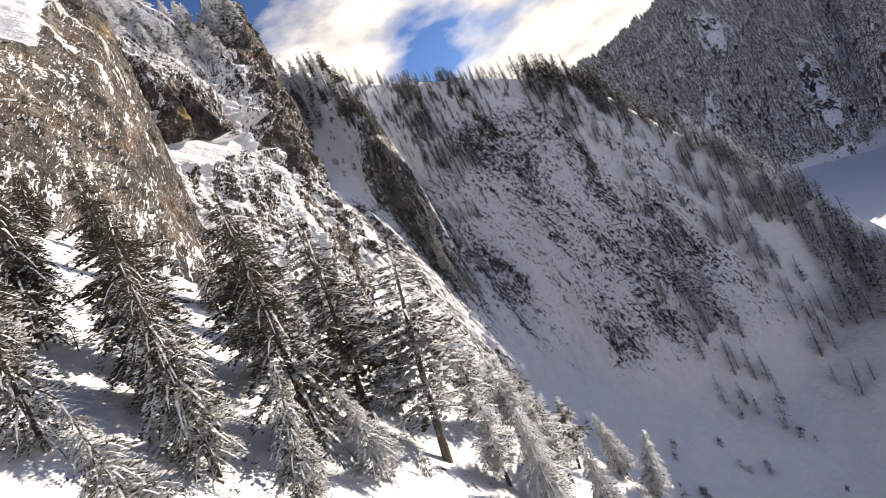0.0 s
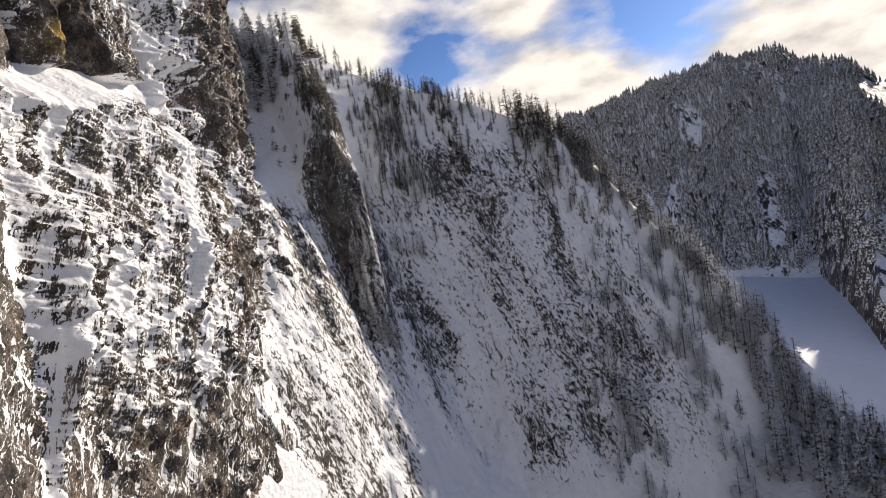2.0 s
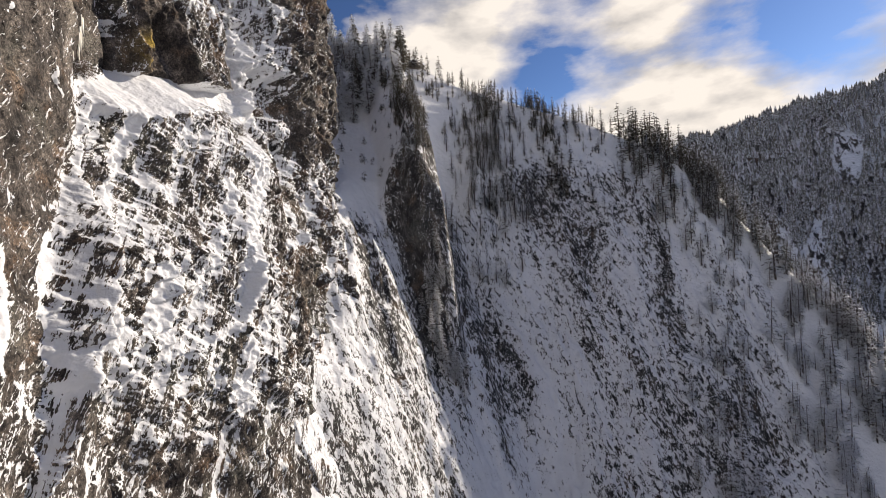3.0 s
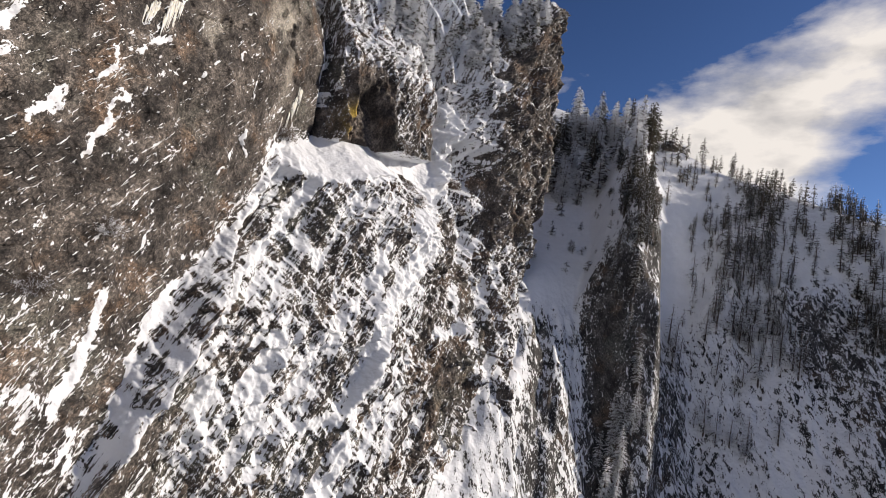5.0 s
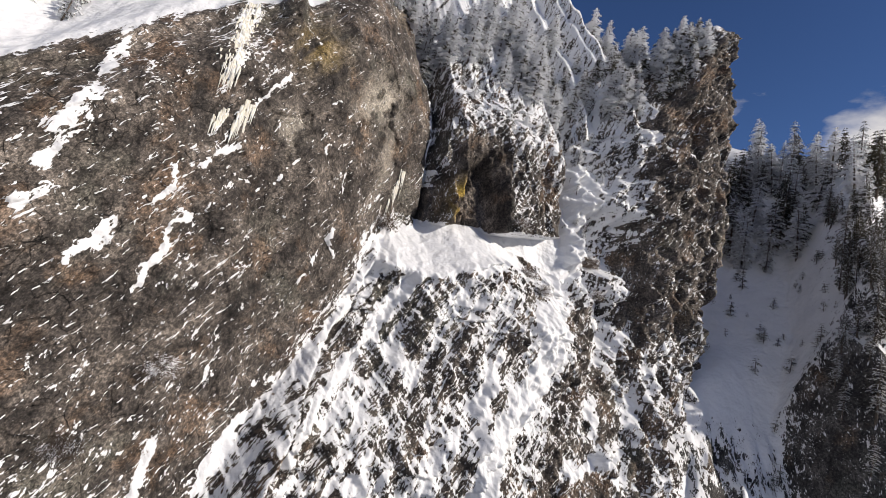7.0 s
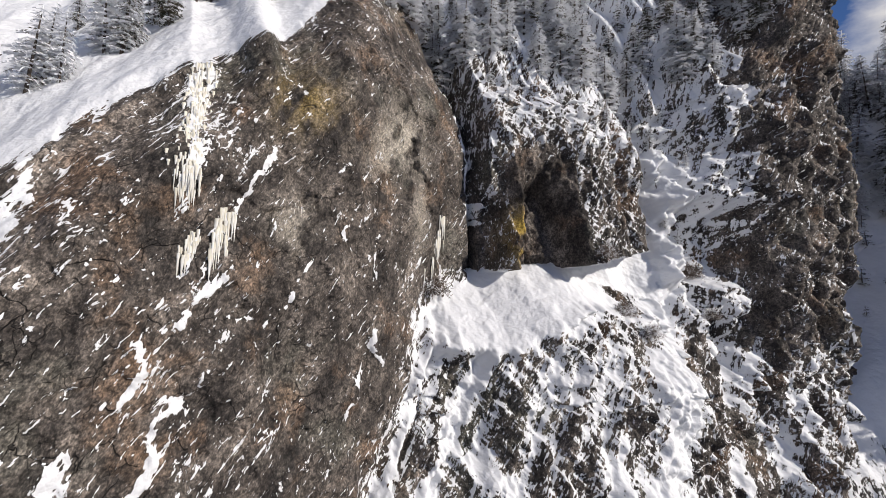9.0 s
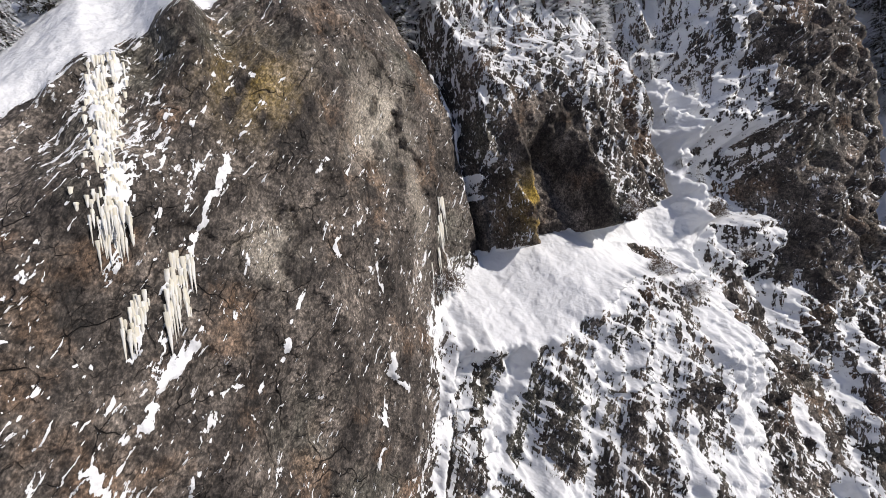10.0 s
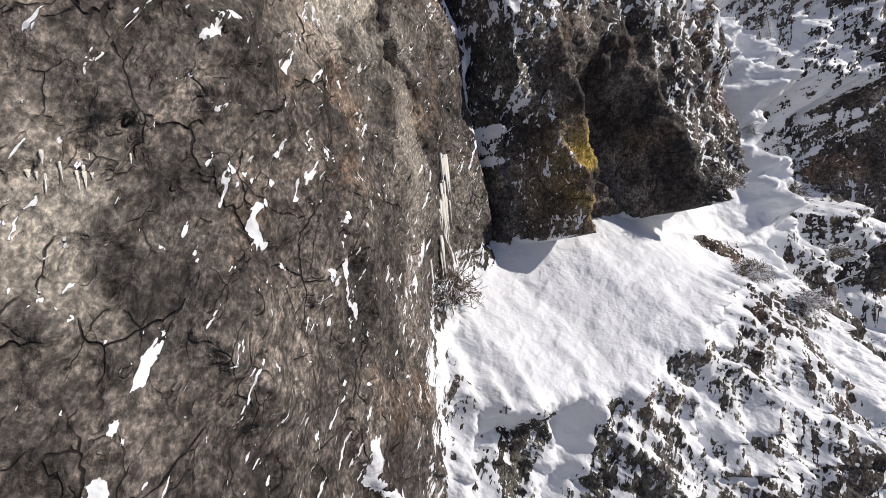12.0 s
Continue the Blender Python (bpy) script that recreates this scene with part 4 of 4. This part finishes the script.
wood("slope_wood", 40, "wood", lambda: (58 + rng.gauss(0, 2.5), 97 + rng.gauss(0, 6)), (4.0, 9.0), "clump of dark fir trees on the flank of the spur")
wood("slope_wood", 90, "white_wood", lambda: (rng.uniform(-4, 50), rng.uniform(112, 133)), (1.4, 3.8), "scattered snow-dusted fir trees on the open slope")
wood("slope_wood", 90, "wood", lambda: (rng.uniform(36, 66), rng.uniform(98, 117)), (3.0, 7.0), "dark fir trees scattered down the falling shoulder")

wood("slope_wood", 60, "white_wood", lambda: (rng.uniform(-3, 14), rng.uniform(106, 128)), (3.0, 7.0), "snow-dusted fir trees on the slope behind the rib")
wood("slope_brush", 320, "brush", lambda: (rng.uniform(-2, 56), rng.uniform(96, 132)), (0.7, 2.0), "dark brush and saplings poking through the snow slope")

# the forest on the far mountain: thousands of small spires in one sheet of stuff
fv, ff = [], []
fr = np.random.RandomState(5)
fa = fr.uniform(14, 70, 16000)
fd = far_foot(fa) - 5 + (665 - far_foot(fa)) * fr.uniform(0, 1, 16000) ** 0.8
fz = far_height(fa, fd) - 3.5
keep = (fz > 3) & (fbm(fa * 0.35, fd * 0.012, 4.0 + 0 * fa, 3) > -0.42)
for a, d, z in zip(np.radians(fa[keep]), fd[keep], fz[keep]):
    x, y, h = d * math.sin(a), d * math.cos(a), fr.uniform(5.5, 11)
    turn = fr.uniform(0, 2)
    for lo, hi, w in ((0.08, 0.62, 0.21), (0.42, 1.0, 0.14)):
        n = len(fv)
        for s in range(5):
            q = turn + s * 1.2566
            rr = w * h * fr.uniform(0.7, 1.25)
            fv.append((x + rr * math.cos(q), y + rr * math.sin(q), z + lo * h))
        fv.append((x, y, z + hi * h))
        ff.extend([(n + s, n + (s + 1) % 5, n + 5) for s in range(5)])
far_forest = tagged(new("far_forest", mesh_from("far_forest", fv, ff, NEEDLES_FAR)), "dense dark conifer forest dusted with snow", "forest", kind="stuff")

# ---- ice, rocks and bushes ----
def part(name, me, parent, label=""):
    ob = new(name, me)
    ob.parent = parent
    return tagged(ob, label) if label else ob


def icicle_mesh(seed, length, radius):
    r = random.Random(seed)
    verts, faces = [], []
    lean = Vector((r.uniform(-0.04, 0.04), r.uniform(-0.04, 0.04), 0))
    path = [Vector((0, 0, -length * k / 7)) + lean * length * (k / 7) for k in range(8)]
    tube(verts, faces, path, [radius * (1 - (k / 7) ** 1.3 * 0.94) * r.uniform(0.75, 1.25) for k in range(8)], 7)
    return mesh_from("icicle", verts, faces, ICE, True)


ICICLES = [icicle_mesh(80 + k, 1.0, 0.09) for k in range(6)]


def wall_at(y, z):
    """The nearest place of the cliff sheet to a height and a station along it."""
    c = int(np.argmin(np.abs(ys - y)))
    r = int(np.argmin(np.abs(Zw[:brink_row, c] - z)))
    return Vector((float(Xw[r, c]), float(Yw[r, c]), float(Zw[r, c])))


def icefall(y0, z0, y1, z1, breadth, count, lengths, label, girth=1.0):
    """A hanging fall of ice: overlapping icicles down a runnel of the wall."""
    root = wall_at(y0, z0)
    fall = tagged(new("frozen_waterfall"), label, "ice", "frozen falls")
    fall.matrix_world = Matrix.Translation(root)
    for k in range(count):
        f = rng.random()
        p = wall_at(y0 + (y1 - y0) * f + rng.gauss(0, breadth), z0 + (z1 - z0) * f) - root
        s, w = rng.uniform(*lengths), girth * rng.uniform(0.3, 0.85)
        ob = part("icicle", ICICLES[rng.randrange(6)], fall)
        ob.matrix_basis = Matrix.Translation(p + Vector((0.02, 0, 0.1))) @ Matrix.Diagonal((0.7 * w, 1.3 * w, s, 1)) @ pose(0, 0, 0, 0, 0, rng.uniform(0, 360))


icefall(43.1, 102.0, 42.6, 95.6, 0.25, 200, (0.25, 0.9), "creamy frozen waterfall hanging on the brown rock wall", 0.85)
icefall(44.3, 95.2, 43.8, 93.4, 0.18, 44, (0.5, 1.4), "thin frozen runnel ending in icicles on the rock wall")
icefall(43.1, 94.2, 42.8, 93.0, 0.16, 26, (0.4, 1.1), "small hanging ice curtain on the rock wall")
icefall(58.3, 97.2, 57.0, 93.2, 0.22, 26, (0.6, 1.7), "grey ice curtain in the corner beside the cave")
icefall(46.9, 95.5, 47.6, 95.9, 0.25, 14, (0.08, 0.28), "row of short icicles under a rock overlap", 0.35)


def rock_thing(name, seed, place, size, label, category="rock"):
    bm = bmesh.new()
    bmesh.ops.create_icosphere(bm, subdivisions=4, radius=1.0)
    for v in bm.verts:
        p = v.co * 1.3 + Vector((seed * 7.3, 0, 0))
        k = 1 + 0.45 * noise.fractal(p, 0.9, 2.1, 4) + 0.15 * noise.cell(p * 1.7)
        v.co = Vector((v.co.x * size[0], v.co.y * size[1], v.co.z * size[2])) * k
    me = bpy.data.meshes.new(name)
    bm.to_mesh(me)
    bm.free()
    me.attributes.new("snow", "FLOAT", "POINT").data.foreach_set("value", [0.12 + 0.5 * max(0.0, v.normal.z) for v in me.vertices])
    for p in me.polygons:
        p.use_smooth = True
    me.materials.append(ROCK)
    ob = tagged(new(name, me), label, category, "outcrops")
    ob.matrix_world = pose(*place, 0, 0, seed * 40)
    return ob


rock_thing("rock_horn", 1, (-8.4, 136.0, land_at(-8.4, 136.0) + 1.2), (1.6, 1.4, 3.4), "dark rock horn standing up from the snowy ridge")
rock_thing("outcrop", 2, (-9.8, 131.0, land_at(-9.8, 131.0)), (2.2, 1.6, 1.3), "dark overhanging outcrop in the snow")
rock_thing("outcrop", 3, (4.1, 136.0, land_at(4.1, 136.0)), (2.6, 1.8, 1.7), "dark overhanging outcrop in the snow")
rock_thing("outcrop", 4, (12.0, 139.0, land_at(12.0, 139.0)), (1.6, 1.2, 1.0), "dark snow-capped outcrop on the ridge")
rock_thing("outcrop", 5, (-6.5, 104.0, land_at(-6.5, 104.0)), (2.0, 1.6, 2.6), "snow-plastered rock knob among the rib trees")


def twig_material():
    n = Nodes("dry_twigs")
    c = n.ramp(n.noise(5, 4), (0.3, (0.05, 0.035, 0.026)), (0.7, (0.16, 0.115, 0.085)))
    cover = n.ease(0.50, 0.62, n.do("ADD", n.noise(2.5, 4), n.do("MULTIPLY", n.up(), 0.12)))
    return n.done(n.mix(cover, c, (0.8, 0.81, 0.83)), 0.8)


TWIGS = twig_material()


def bush_mesh(seed):
    r = random.Random(seed)
    verts, faces = [], []
    for k in range(900):
        a, e = r.uniform(0, 2 * math.pi), r.uniform(-0.35, 1.4)
        d = Vector((math.cos(a) * math.cos(e), math.sin(a) * math.cos(e), math.sin(e)))
        p = Vector((d.x, d.y, d.z * 0.8)) * r.uniform(0.05, 0.85)
        for seg in range(3):
            d = (d + Vector((r.gauss(0, 0.8), r.gauss(0, 0.8), r.gauss(-0.2, 0.7)))).normalized()
            q = p + d * r.uniform(0.06, 0.16)
            s = d.orthogonal().normalized() * 0.014
            n = len(verts)
            verts.extend([p - s, p + s, q + s * 0.5, q - s * 0.5])
            faces.append((n, n + 1, n + 2, n + 3))
            p = q
    return mesh_from("bush", verts, faces, TWIGS)


BUSHES = [bush_mesh(90 + k) for k in range(3)]
for y, z, size, label in ((57.5, 91.9, 1.35, "bare brown bush clinging to the shelf's corner"), (69.4, 90.6, 1.0, "frosted bush at the snow shelf's end"),
                          (70.0, 89.3, 0.9, "frosted bush at the snow shelf's end"), (68.6, 94.8, 1.0, "frosted brush under the rock overhang"),
                          (67.4, 94.6, 0.8, "frosted brush under the rock overhang"), (43.6, 79.5, 1.1, "bare brush on the rock wall"), (40.5, 76.0, 1.2, "bare brush on the rock wall"),
                          (78.2, 93.6, 1.3, "frosted brush at the foot of the rock tower"), (77.6, 90.5, 1.1, "frosted brush at the foot of the rock tower")):
    bush = tagged(new("bush", BUSHES[rng.randrange(3)]), label, "bush", "cliff bushes")
    bush.matrix_world = Matrix.Translation(wall_at(y, z) + Vector((0.15, 0, 0.1))) @ Matrix.Diagonal((size, size, size, 1)) @ pose(0, 0, 0, 0, 0, rng.uniform(0, 360))

for k in range(12):
    p = wall_at(rng.uniform(75.6, 78.2), rng.uniform(95, 112))
    plant("rimed", p.x + 0.05, p.y, p.z - 0.2, rng.uniform(1.0, 2.6), "small frosted fir clinging to the snowy gully", "gully trees", 6)
for k in range(14):
    p = wall_at(rng.uniform(61.5, 74.5), rng.uniform(103, 112))
    plant("rimed", p.x + 0.05, p.y, p.z - 0.2, rng.uniform(0.8, 2.0), "small frosted fir on the ledges above the cave", "ledge trees", 8)

# a broken dead trunk on the hill
sv, sf = [], []
tube(sv, sf, [Vector((0, 0, -0.5 + 0.5 * k)) + Vector((0.03 * k, 0.01 * k * k, 0)) for k in range(11)], [0.20 - 0.010 * k for k in range(11)], 8)
for k in range(5):
    a = 1.3 * k
    tube(sv, sf, [Vector((0.1, 0, 1.6 + 0.6 * k)), Vector((0.1 + 0.5 * math.cos(a), 0.5 * math.sin(a), 1.7 + 0.6 * k)), Vector((0.1 + 0.9 * math.cos(a), 0.9 * math.sin(a), 1.55 + 0.6 * k))], [0.04, 0.025, 0.008], 5)
snag = tagged(new("dead_tree", mesh_from("dead_tree", sv, sf, BARK, True)), "grey broken dead tree trunk on the hillside", "tree")
snag.matrix_world = pose(8.2, 16.5, hill_at(8.2, 16.5), 3, 4, 0)
